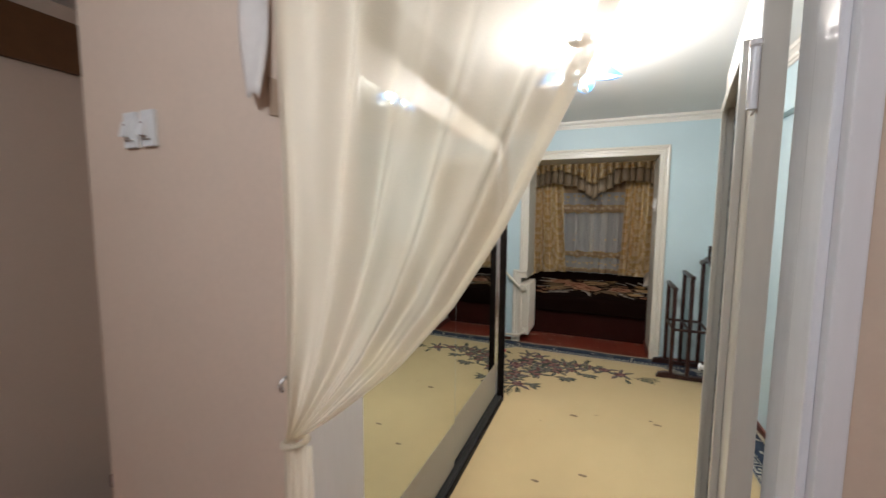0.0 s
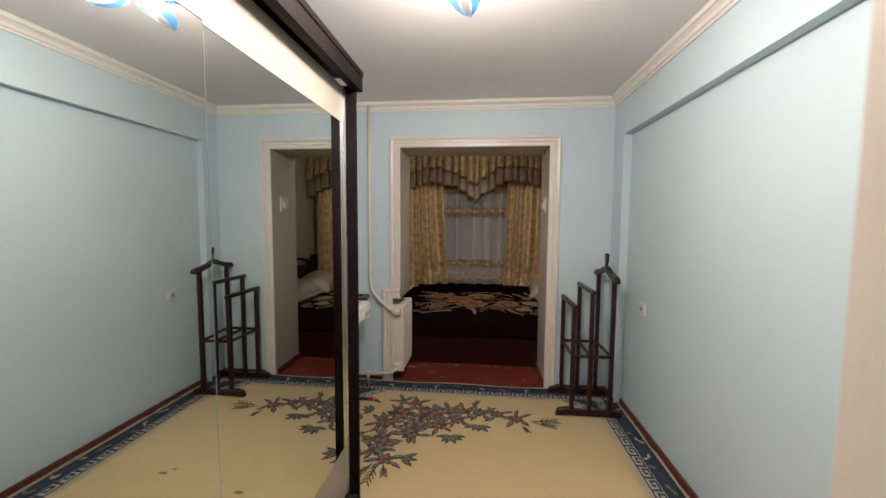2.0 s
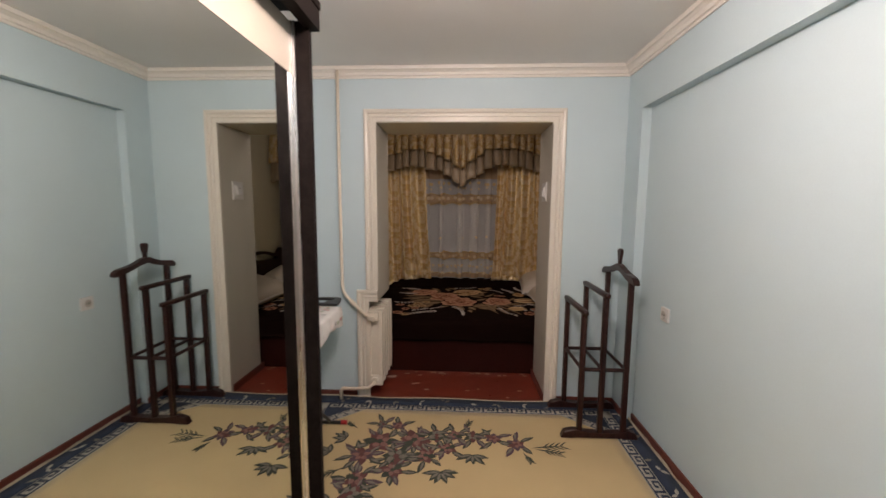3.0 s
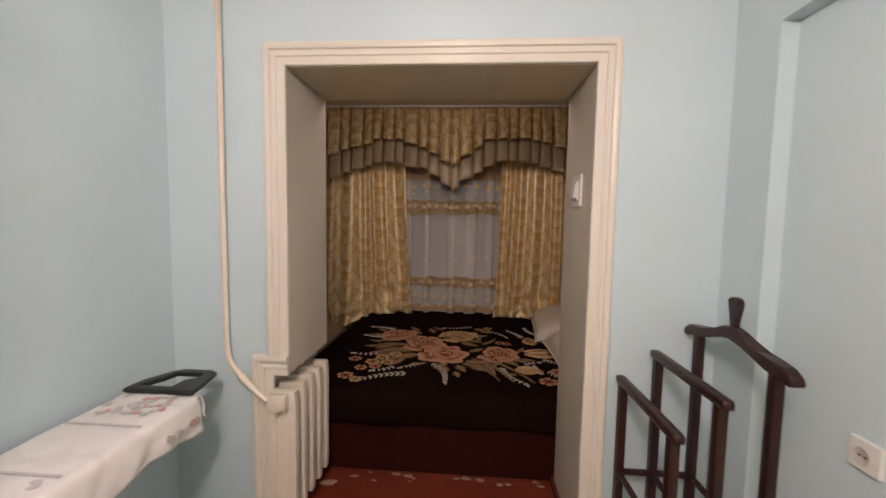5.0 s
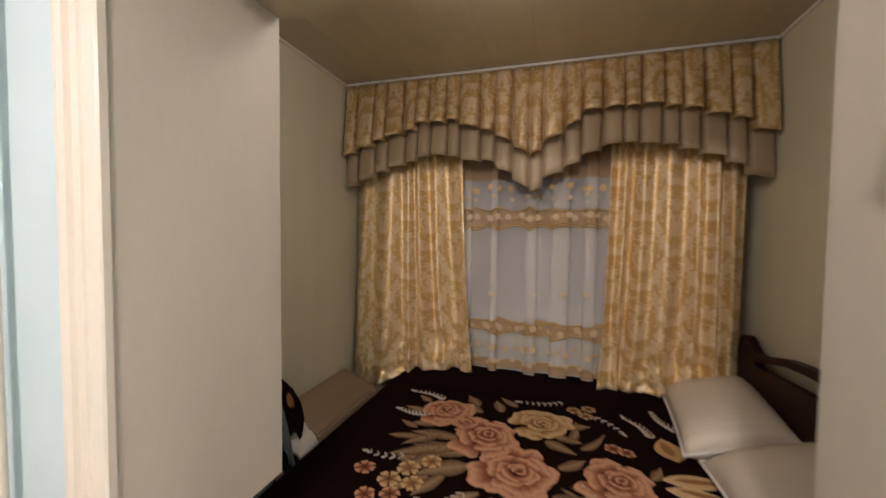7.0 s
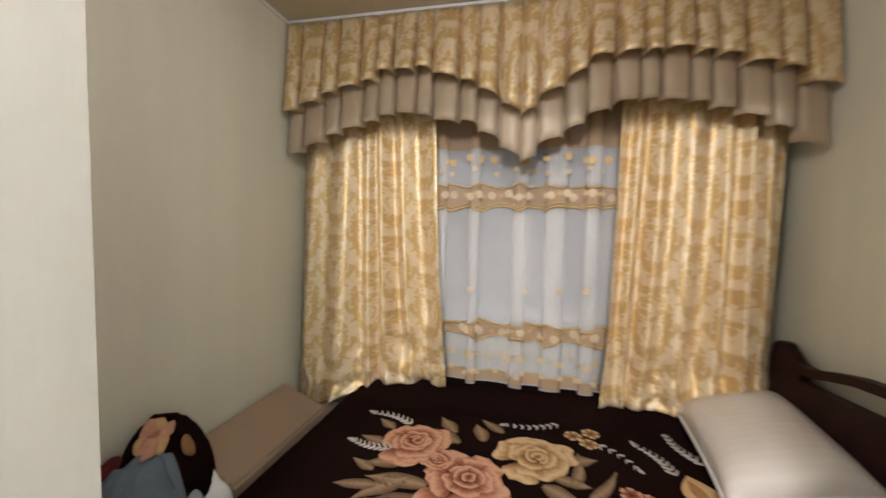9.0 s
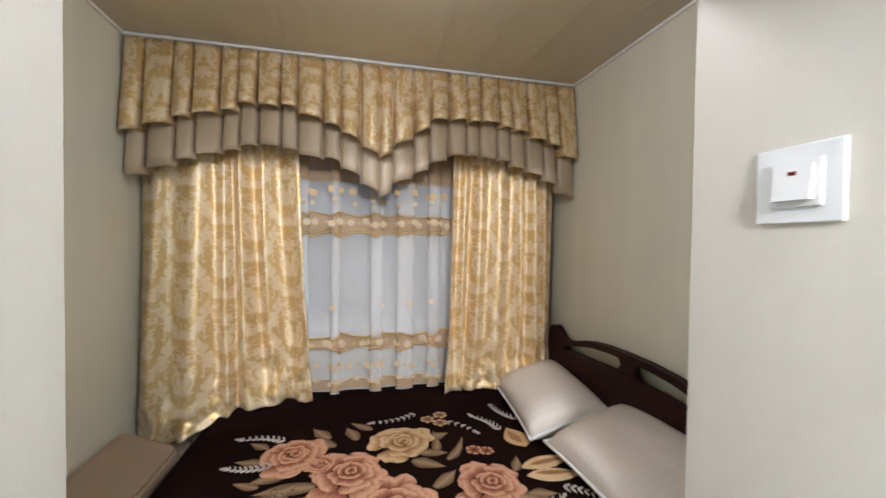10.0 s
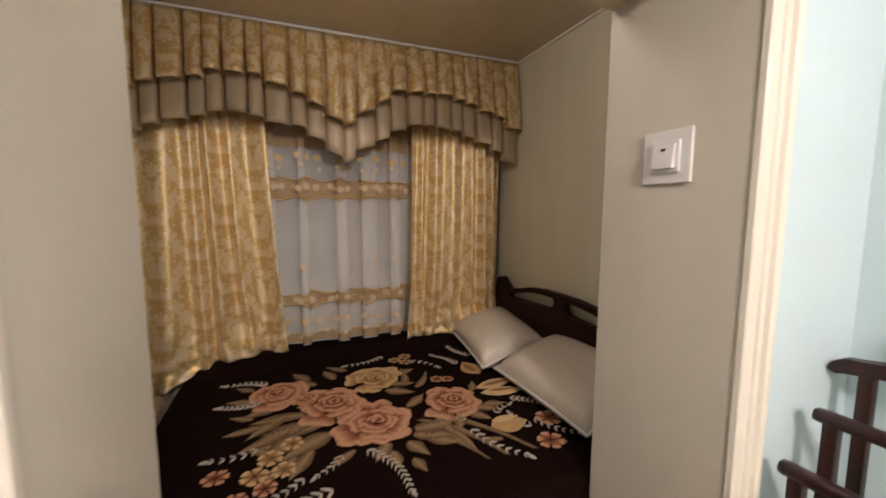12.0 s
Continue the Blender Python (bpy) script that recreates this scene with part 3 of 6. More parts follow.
BANDS = [(-0.004, 0.0), (-0.004, 0.014), (0.000, 0.018), (0.030, 0.018), (0.033, 0.024), (0.041, 0.024), (0.044, 0.020), (0.057, 0.020), (0.061, 0.030), (0.072, 0.033), (0.084, 0.031), (0.088, 0.026), (0.088, 0.0)]
bm = bmesh.new()
casing_strip(bm, [(OPEN_L, NICHE_TOP + 0.089, -1, 0), (OPEN_L, OPEN_TOP, -1, 1), (OPEN_R, OPEN_TOP, 1, 1), (OPEN_R, 0.0, 1, 0)], BANDS)
casing_strip(bm, [(-0.522, 0.0, -1, 0), (-0.522, NICHE_TOP, -1, 1), (OPEN_L, NICHE_TOP, 0, 1)], BANDS)
setting("trim_opening", bm, CREAM, "glossy cream stepped casing round the opening", "casing")

# door lining at the hall
bm = bmesh.new()
add_box(bm, DOOR_R, DOOR_R + 0.03, HALL_FACE_E - 0.008, ROOM_S + 0.012, 0, DOOR_TOP, 0.003)
add_box(bm, DOOR_R - 0.012, DOOR_R, HALL_FACE_E + 0.012, HALL_FACE_E + 0.075, 0, DOOR_TOP, 0.004)
add_box(bm, DOOR_L - 0.002, DOOR_L + 0.006, HALL_FACE + 0.004, ROOM_S + 0.012, 0, DOOR_TOP, 0.003)
add_box(bm, DOOR_L - 0.01, DOOR_R + 0.03, HALL_FACE - 0.004, ROOM_S + 0.010, DOOR_TOP - 0.005, DOOR_TOP + 0.03, 0.003)
setting("trim_doorway", bm, DOORWHITE, "thick white-painted door lining", "door frame")

# window with two sashes, glass and a lowered shutter outside
win = thing("window_1", (0.19, 6.9, WIN_B), "white plastic two-sash window with closed grey slatted blinds", "window")
win["kind"] = "structure"
def local(ob, bm):
    bmesh.ops.translate(bm, verts=bm.verts, vec=-ob.location)
    return bm
bm = bmesh.new()
for box in ((WIN_L, WIN_R, WIN_B, WIN_B + 0.06), (WIN_L, WIN_R, WIN_T - 0.06, WIN_T), (WIN_L, WIN_L + 0.06, WIN_B + 0.06, WIN_T - 0.06), (WIN_R - 0.06, WIN_R, WIN_B + 0.06, WIN_T - 0.06), (0.15, 0.23, WIN_B + 0.06, WIN_T - 0.06)):
    add_box(bm, box[0], box[1], 6.85, 6.92, box[2], box[3], 0.004)
part("window_frame", local(win, bm), PVC, win)
for a, b in ((WIN_L + 0.06, 0.15), (0.23, WIN_R - 0.06)):
    bm = bmesh.new()
    add_box(bm, a, b, 6.88, 6.886, WIN_B + 0.06, WIN_T - 0.06)
    part("pane", local(win, bm), PANE, win).visible_shadow = False
bm = bmesh.new()
add_box(bm, WIN_L - 0.05, WIN_R + 0.05, 6.74, 6.85, WIN_B - 0.03, WIN_B, 0.006)
part("window_sill", local(win, bm), PVC, win)
for a, b in ((WIN_L + 0.062, 0.148), (0.232, WIN_R - 0.062)):
    for k in range(int((WIN_T - WIN_B - 0.13) / 0.025)):
        z = WIN_B + 0.065 + k * 0.025
        bm = bmesh.new()
        add_prism(bm, [(6.858, z), (6.862, z + 0.012), (6.871, z + 0.0185), (6.872, z + 0.0175), (6.864, z + 0.011), (6.860, z)], "x", a, b)
        part("blind_slat", local(win, bm), SLAT, win)

# ---- doorway: open glazed door ----
door = thing("door_1", (DOOR_R, ROOM_S + 0.005, 0.0), "open white-painted door leaf with grey ornamental glass", "door")
door["kind"] = "structure"
LEAF_W, LEAF_T, LEAF_H = 0.75, 0.038, 1.97
G0, G1, GB, GT = 0.15, 0.61, 0.42, 1.83
bm = bmesh.new()
for x0, x1, z0, z1 in ((0.004, G0, 0.01, LEAF_H), (G1, LEAF_W, 0.01, LEAF_H), (G0, G1, GT, LEAF_H), (G0, G1, 0.01, GB)):
    add_box(bm, x0, x1, -LEAF_T, 0, z0, z1, 0.003)
leaf_frame = part("leaf_frame", bm, DOORCREAM, door)
bm = bmesh.new()
for s in (0.004, -LEAF_T - 0.010):
    for x0, x1, z0, z1 in ((G0 - 0.022, G0 + 0.006, GB - 0.022, GT + 0.022), (G1 - 0.006, G1 + 0.022, GB - 0.022, GT + 0.022), (G0 + 0.006, G1 - 0.006, GT - 0.006, GT + 0.022), (G0 + 0.006, G1 - 0.006, GB - 0.022, GB + 0.006)):
        add_box(bm, x0, x1, s - 0.004, s + 0.010, z0, z1, 0.003)
part("glazing_bead", bm, DOORCREAM, door, "cream-painted glazing bead")
bm = bmesh.new()
add_box(bm, G0 - 0.004, G1 + 0.004, -LEAF_T / 2 - 0.002, -LEAF_T / 2 + 0.003, GB - 0.004, GT + 0.004)
part("glass_pane", bm, ORNGLASS, door, "grey ornamental glass with star-shaped ribs")
bm = bmesh.new()
def glass_cell(outline):
    """One matt cell, slightly proud of the pane on both sides; clipped at the beads."""
    pts = [(min(max(a, G0), G1), min(max(b, GB), GT)) for a, b in outline]
    if max(a for a, b in pts) - min(a for a, b in pts) > 0.006 and max(b for a, b in pts) - min(b for a, b in pts) > 0.006:
        add_prism(bm, pts, "y", -LEAF_T / 2 - 0.0028, -LEAF_T / 2 + 0.0036)
SPAN = 0.215
for row in range(-1, 9):
    for col in range(-1, 4):
        cx, cz = G0 + 0.05 + col * SPAN + (row % 2) * SPAN / 2, GB + 0.04 + row * SPAN * 0.86
        if not (G0 - 0.1 < cx < G1 + 0.1 and GB - 0.1 < cz < GT + 0.1):
            continue
        glass_cell([(cx + (0.036 if k % 2 else 0.025) * math.cos(math.pi * k / 9), cz + (0.036 if k % 2 else 0.025) * math.sin(math.pi * k / 9)) for k in range(18)])
        for k in range(9):
            a = 2 * math.pi * (k + 0.5) / 9
            glass_cell([(cx + r * math.cos(a + d), cz + r * math.sin(a + d)) for r, d in ((0.042, 0.0), (0.066, 0.26), (0.094, 0.22), (0.108, 0.0), (0.094, -0.22), (0.066, -0.26))])
tagged(part("glass_cells", bm, ORNCELL, door, "matt star and petal cells of the glass"), kind="stuff")
bm = bmesh.new()
add_lathe(bm, [(0.008, 0), (0.008, 0.012), (0.012, 0.013), (0.014, 0.017), (0.010, 0.021), (0.003, 0.022)], (0, 0, 0), 16)
bmesh.ops.rotate(bm, verts=bm.verts[:], matrix=Matrix.Rotation(radians(-90), 3, "X"))
bmesh.ops.translate(bm, verts=bm.verts[:], vec=(LEAF_W - 0.035, 0.004, 0.99))
add_box(bm, LEAF_W - 0.052, LEAF_W - 0.018, 0.0, 0.006, 0.925, 1.035, 0.003)
part("door_handle", bm, PLASTIC, door, "white round door knob on a backplate", "auto")
for z in (0.25, 1.74):
    bm = bmesh.new()
    add_rod(bm, (-0.004, 0.006, z - 0.05), (-0.004, 0.006, z + 0.05), 0.008)
    add_lathe(bm, [(0.002, 0), (0.009, 0.004), (0.009, 0.012), (0.006, 0.014)], (-0.004, 0.006, z + 0.05), 10)
    add_box(bm, 0.0, 0.05, -0.001, 0.003, z - 0.05, z + 0.05)
    part("hinge", bm, DOORWHITE, door, "painted steel hinge", "auto")
door.matrix_basis = pose(0.577, 0.937, 0, 0, 0, 80.5)

# ---- doorway: cream tulle curtain tied to the side ----
TIE = (-0.225, 0.690, 1.045)
EDGE = [(1.045, -0.215), (1.10, -0.14), (1.16, -0.068), (1.22, 0.0), (1.34, 0.10), (1.49, 0.19), (1.65, 0.27), (1.86, 0.37), (2.05, 0.45)]
curtain = thing("door_curtain", (TIE[0], TIE[1], 2.03), "cream tulle doorway curtain gathered to one side", "curtain")


def tulle(s, t):
    z = TIE[2] + (2.03 - TIE[2]) * t
    x1 = lerp_table(EDGE, z)
    x0 = -0.238
    x = x0 + (x1 - x0) * s
    open_out = min(1, 2.5 * t)
    amp = 0.005 + 0.026 * open_out * (0.6 + 0.5 * noise.noise(Vector((s * 4, 0.7, 1))))
    wave = math.sin(s * 2 * math.pi * 5.5 + 1.2 * math.sin(4.3 * s) + 0.5 * math.sin(5 * t))
    return Vector((x, 0.692 + 0.080 * open_out ** 0.8 * min(1, 2.2 * s) + amp * wave * min(1, 0.25 + 3 * s) + 0.006 * math.sin(s * 53 + t * 3), z))


bm = bmesh.new()
add_sheet(bm, tulle, 170, 60, 0.0, lambda s, t: (s * 1.6, t * 1.2))
part("panel", local(curtain, bm), DOORTULLE, curtain)
bm = bmesh.new()
add_sheet(bm, lambda s, t: tulle(1.0 - 0.05 * (1 - s), t) + Vector((0.003 * s, -0.004, 0)), 3, 60, 0.0, lambda s, t: (s * 0.05, t * 1.2))
part("hem", local(curtain, bm), DOORTULLE, curtain, "doubled hem of the tulle")
bm = bmesh.new()
add_sheet(bm, lambda s, t: Vector((-0.245 + 0.075 * s + 0.02 * (1 - t) * (s - 0.2), 0.688 + 0.012 * math.sin(s * 22) * (1.1 - t), 0.35 + (TIE[2] - 0.35) * t)), 40, 20, 0.0, lambda s, t: (s * 0.8, t * 0.7))
part("tail", local(curtain, bm), DOORTULLE, curtain)
bm = bmesh.new()
add_tube(bm, [(-0.225 + 0.012 + 0.026 * math.cos(a), 0.688 + 0.022 * math.sin(a), TIE[2] + 0.006 * math.cos(a)) for a in [k * math.pi / 8 for k in range(17)]], 0.006, 8)
part("tie_band", local(curtain, bm), DOORTULLE, curtain)
bm = bmesh.new()
add_rod(bm, (-0.212, 0.772, 2.035), (0.628, 0.772, 2.035), 0.010)
part("rod", local(curtain, bm), BROWNBEAM, curtain, "dark curtain rod", "auto")
hook = bmesh.new()
add_tube(hook, [(-0.245, HALL_FACE, 1.17), (-0.245, 0.69, 1.17), (-0.245, 0.684, 1.16), (-0.245, 0.69, 1.145)], 0.004, 8)
solid("wall_hook", hook, SILVER, "small metal hook in the pink wall", "hook", smooth=True)

# ---- hall: torn wallpaper, switches, shelf board, lamp ----
torn = thing("torn_wallpaper", (-0.28, HALL_FACE, 1.9), "torn strip of wallpaper curling off the pink wall", "wallpaper")
bm = bmesh.new()
add_sheet(bm, lambda s, t: Vector((-0.335 + 0.085 * s - 0.015 * (1 - t) * s, HALL_FACE - 0.004 - 0.03 * s * (1 - t) - 0.012 * math.sin(6 * t + 3 * s), 1.77 + 0.40 * t + 0.05 * s * (t - 1) + 0.012 * math.sin(9 * s))), 10, 24, 0.001)
part("curl", local(torn, bm), PAPER, torn, "pale back of the paper")
# flat brown strip paints the curl's cast shadow onto the wall
bm = bmesh.new()
add_prism(bm, [(-0.255, 2.2), (-0.232, 2.2), (-0.236, 1.655), (-0.246, 1.68), (-0.25, 1.70), (-0.275, 1.705), (-0.275, 1.78), (-0.252, 1.77)], "y", HALL_FACE - 0.003, HALL_FACE + 0.002)
part("shadow_patch", local(torn, bm), CURLSHADE, torn, "brown painted shadow of the paper curl")
def rocker_switch(x, y, z, size=0.08, label="white plastic rocker switch on the pink wall", turn=0):
    ob = thing("light_switch", (x, y, z), label, "switch")
    bm = bmesh.new()
    add_box(bm, -size / 2, size / 2, -0.010, 0.0, -size / 2, size / 2, 0.003)
    part("plate", bm, PLASTIC, ob)
    bm = bmesh.new()
    add_box(bm, -size * 0.30, size * 0.30, -0.016, -0.008, -size * 0.30, size * 0.30, 0.003)
    part("bezel", bm, PLASTIC, ob)
    bm = bmesh.new()
    add_prism(bm, [(-0.014, -size * 0.22), (-0.029, -size * 0.22), (-0.020, size * 0.22), (-0.014, size * 0.22)], "x", -size * 0.22, size * 0.22)
    part("rocker", bm, PLASTIC, ob)
    bm = bmesh.new()
    add_box(bm, -size * 0.05, size * 0.05, -0.0225, -0.019, size * 0.09, size * 0.15)
    part("indicator", bm, REDDOT, ob, "dark red indicator")
    ob.matrix_basis = pose(x, y, z, 0, 0, turn)
    return ob
for x in (-0.722, -0.655):
    ob = rocker_switch(x, HALL_FACE, 1.708, 0.085)
    ob.scale = (0.58, 1.0, 1.0)
bm = bmesh.new()
add_box(bm, -2.098, -2.07, 0.25, 1.24, 2.18, 2.42, 0.004)
solid("wall_board", bm, BROWNBEAM, "dark brown board high on the dim pink wall", "board")
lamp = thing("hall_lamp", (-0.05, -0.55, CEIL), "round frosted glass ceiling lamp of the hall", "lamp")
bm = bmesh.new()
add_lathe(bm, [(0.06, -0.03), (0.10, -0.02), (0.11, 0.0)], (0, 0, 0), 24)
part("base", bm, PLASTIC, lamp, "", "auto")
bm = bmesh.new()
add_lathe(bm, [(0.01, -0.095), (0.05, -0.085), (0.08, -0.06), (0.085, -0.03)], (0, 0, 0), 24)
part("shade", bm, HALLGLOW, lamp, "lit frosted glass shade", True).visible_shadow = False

# bedroom: unseen fixture added to go with the fill light
flush = thing("bedroom_fill_lamp", (0.15, 5.25, BED_CEIL), "added round frosted fill lamp, out of view on the glossy ceiling", "lamp")
bm = bmesh.new()
add_lathe(bm, [(0.125, -0.012), (0.135, -0.010), (0.138, 0.0)], (0, 0, 0), 28)
part("base", bm, PLASTIC, flush, "", "auto")
bm = bmesh.new()
add_lathe(bm, [(0.01, -0.070), (0.05, -0.064), (0.09, -0.044), (0.115, -0.012)], (0, 0, 0), 28)
part("shade", bm, HALLGLOW, flush, "lit frosted glass shade", True).visible_shadow = False

# ---- room: chandelier ----
chand = thing("chandelier", (LAMP_X, LAMP_Y, CEIL), "lit chrome chandelier with blue and white glass petals", "chandelier")
bm = bmesh.new()
add_lathe(bm, [(0.055, -0.032), (0.062, -0.026), (0.064, -0.010), (0.058, 0.0)], (0, 0, 0), 28)
part("canopy", bm, CHROME, chand, "", "auto")
for dx in (-0.028, 0.03):
    bm = bmesh.new()
    add_rod(bm, (dx, 0, -0.125), (dx, 0, -0.03), 0.005)
    part("rod", bm, CHROME, chand, "", "auto")
bm = bmesh.new()
add_tube(bm, [(-0.11 + 0.26 * k / 14, 0.03 * math.sin(k * 0.45), -0.112 - 0.035 * math.sin(math.pi * k / 14) + 0.02 * (k / 14)) for k in range(15)], 0.006, 8, [0.003 + 0.005 * math.sin(math.pi * k / 14) for k in range(15)])
part("branch", bm, CHROME, chand, "curved chrome branch", True)
for i, b in enumerate(BULBS):
    c = Vector(b) - chand.location
    out = Vector((c.x, c.y, 0)).normalized()
    bm = bmesh.new()
    add_tube(bm, [Vector((0.1 * c.x, 0.1 * c.y, -0.13)), Vector((0.35 * c.x, 0.35 * c.y, -0.105)), Vector((0.7 * c.x, 0.7 * c.y, c.z + 0.045)), c - out * 0.03], 0.004, 8)
    part("arm", bm, CHROME, chand, "", True)
    bm = bmesh.new()
    add_lathe(bm, [(0.006, -0.028), (0.014, -0.018), (0.016, -0.004), (0.010, 0.012), (0.008, 0.02)], c, 14)
    part("bulb", bm, BULBGLOW, chand, "lit bulb", True).visible_shadow = False
    side = Vector((-out.y, out.x, 0))
    for n, (w0, w1, mat, lab) in enumerate(((-1.0, -0.36, BLUEGLASS, "blue glass petal"), (-0.36, 0.36, FROST, "white lit petal stripe"), (0.36, 1.0, BLUEGLASS, "blue glass petal"))):
        bm = bmesh.new()
        def petal(s, t, w0=w0, w1=w1):
            a = -0.045 + 0.165 * t
            half = 0.056 * math.sin(math.pi * min(1, 0.16 + 0.84 * t) ** 0.9) + 0.004
            w = (w0 + (w1 - w0) * s) * half
            return c + out * a + side * w + Vector((0, 0, -0.040 + 0.35 * w * w / 0.05 + 0.12 * a * a / 0.1 + (0.010 if i == 2 else 0.0) - (0.25 * a if i == 2 else 0.15 * a) - 0.42 * w * side.y))
        add_sheet(bm, petal, 6, 16, 0.003)
        part("petal", bm, mat, chand, lab).visible_shadow = False
    for k in range(3):
        a = k * 2.1 + i
        p0 = c * 0.55 + Vector((0.02 * math.cos(a), 0.02 * math.sin(a), -0.02))
        p0.z = -0.15 - 0.01 * k
        bm = bmesh.new()
        add_lathe(bm, [(0.001, -0.014), (0.006, -0.004), (0.004, 0.006), (0.001, 0.012)], p0, 6)
        part("crystal_drop", bm, CHROME, chand)

# ---- room: sliding wardrobe with mirror doors ----
WX, WY0, WY1, WTOP = -0.405, 0.95, 3.06, 2.20
ward = thing("wardrobe", (-0.70, 2.08, 0.0), "dark wenge sliding wardrobe with two mirror doors", "wardrobe")
bm = bmesh.new()
add_box(bm, ROOM_W + 0.004, WX + 0.062, WY1 - 0.022, WY1, 0.0, WTOP - 0.07, 0.001)
part("side_panel", local(ward, bm), WENGE, ward)
bm = bmesh.new()
add_box(bm, ROOM_W + 0.004, WX + 0.062, WY0, WY0 + 0.022, 0.0, WTOP - 0.07, 0.001)
part("side_panel", local(ward, bm), WENGE, ward)
bm = bmesh.new()
add_box(bm, ROOM_W + 0.004, WX + 0.070, WY0, WY1 + 0.012, WTOP - 0.022, WTOP, 0.002)
part("top_board", local(ward, bm), WENGE, ward)
bm = bmesh.new()
add_box(bm, WX + 0.045, WX + 0.088, WY0, WY1 + 0.014, WTOP - 0.092, WTOP - 0.024, 0.003)
add_box(bm, WX + 0.045, WX + 0.092, WY0, WY1 + 0.016, WTOP - 0.022, WTOP + 0.004, 0.003)
part("cornice_board", local(ward, bm), WENGE, ward, "wenge fascia board above the doors")
bm = bmesh.new()
add_box(bm, ROOM_W + 0.004, WX + 0.060, WY0 + 0.022, WY1 - 0.022, 0.0, 0.045, 0.002)
part("plinth", local(ward, bm), WENGE, ward)
bm = bmesh.new()
add_box(bm, ROOM_W + 0.006, ROOM_W + 0.012, WY0 + 0.02, WY1 - 0.02, 0.05, WTOP - 0.03)
part("back_panel", local(ward, bm), WENGE, ward)
bm = bmesh.new()
for dx in (0.004, 0.038):
    add_box(bm, WX + dx, WX + dx + 0.008, WY0 + 0.024, WY1 - 0.024, 0.045, 0.056)
add_box(bm, WX - 0.01, WX + 0.052, WY0 + 0.024, WY1 - 0.024, 0.045, 0.048)
part("bottom_track", local(ward, bm), BLACKMETAL, ward, "dark floor track")
for y0, y1, x in ((2.05, WY1 - 0.024, WX), (WY0 + 0.024, 2.078, WX + 0.014)):
    slide = new("sliding_door")
    slide.parent = ward
    for name, z0, z1, mat, lab in (("top_panel", 1.955, WTOP - 0.075, PANELWHITE, "ivory top panel"), ("mirror", 0.325, 1.952, MIRROR, "large mirror pane"), ("bottom_panel", 0.06, 0.322, PANELWHITE, "ivory bottom panel")):
        bm = bmesh.new()
        add_box(bm, x - 0.006, x, y0 + 0.004, y1 - 0.004, z0, z1)
        part(name, local(ward, bm), mat, slide, lab)
    for ya, yb, out in ((y0, y0 + 0.002, 0.001),) if y1 < 2.5 else ((y1 - 0.006, y1, 0.014),):
        bm = bmesh.new()
        add_box(bm, x - 0.010, x + out, ya, yb, 0.058, WTOP - 0.072, 0.0005)
        part("edge_profile", local(ward, bm), SILVER, slide, "aluminium edge profile")

    if y1 < 2.5:
        bm = bmesh.new()
        add_box(bm, x - 0.006, x + 0.0005, y1 - 0.0035, y1 - 0.0022, 0.06, WTOP - 0.075)
        part("glass_edge", local(ward, bm), GLASSEDGE, slide, "pale cut edge of the mirror")

# ---- room: three-rail valet stand ----
valet = thing("valet_stand", (1.12, 4.28, 0.012), "dark mahogany valet stand with three rails", "valet stand")
VX = (-0.15, -0.02, 0.13)
VH = (0.835, 0.945, 1.05)
for y in (-0.19, 0.19):
    bm = bmesh.new()
    add_prism(bm, [(-0.27, 0.0), (-0.25, 0.045), (-0.19, 0.06), (-0.10, 0.045), (0.0, 0.04), (0.10, 0.045), (0.17, 0.055), (0.21, 0.04), (0.225, 0.0), (0.15, 0.0), (0.12, 0.012), (-0.17, 0.012), (-0.20, 0.0)], "y", y - 0.023, y + 0.023)
    bmesh.ops.bevel(bm, geom=bm.edges[:], offset=0.004, segments=1, affect="EDGES")
    part("foot", bm, DARKWOOD, valet)
    for x, h in zip(VX, VH):
        bm = bmesh.new()
        add_box(bm, x - 0.016, x + 0.016, y - 0.016, y + 0.016, 0.03, h, 0.009)
        part("post", bm, DARKWOOD, valet, "", "auto")
    bm = bmesh.new()
    add_rod(bm, (VX[0], y, 0.46), (VX[2], y, 0.46), 0.013)
    part("side_rung", bm, DARKWOOD, valet, "", "auto")
for x, h in zip(VX[:2], VH[:2]):
    bm = bmesh.new()
    add_box(bm, x - 0.018, x + 0.018, -0.228, 0.228, h - 0.014, h + 0.018, 0.0145)
    part("rail", bm, DARKWOOD, valet, "", True)
for x in VX:
    bm = bmesh.new()
    add_rod(bm, (x, -0.19, 0.46), (x, 0.19, 0.46), 0.012)
    part("cross_rung", bm, DARKWOOD, valet, "", "auto")
bm = bmesh.new()
outline_top = [(-0.27, 1.030), (-0.262, 1.052), (-0.235, 1.070), (-0.19, 1.075), (-0.13, 1.078), (-0.08, 1.098), (-0.04, 1.118), (0, 1.125)]
outline_low = [(0, 1.088), (-0.06, 1.078), (-0.11, 1.052), (-0.16, 1.040), (-0.22, 1.036), (-0.25, 1.020)]
full = outline_top + [(-a, b) for a, b in outline_top[-2::-1]] + [(-a, b) for a, b in outline_low[::-1]] + outline_low[1:]
add_prism(bm, full, "x", VX[2] - 0.020, VX[2] + 0.020)
bmesh.ops.bevel(bm, geom=bm.edges[:], offset=0.005, segments=1, affect="EDGES")
part("hanger", bm, DARKWOOD, valet, "shoulder-shaped hanger rail")
bm = bmesh.new()
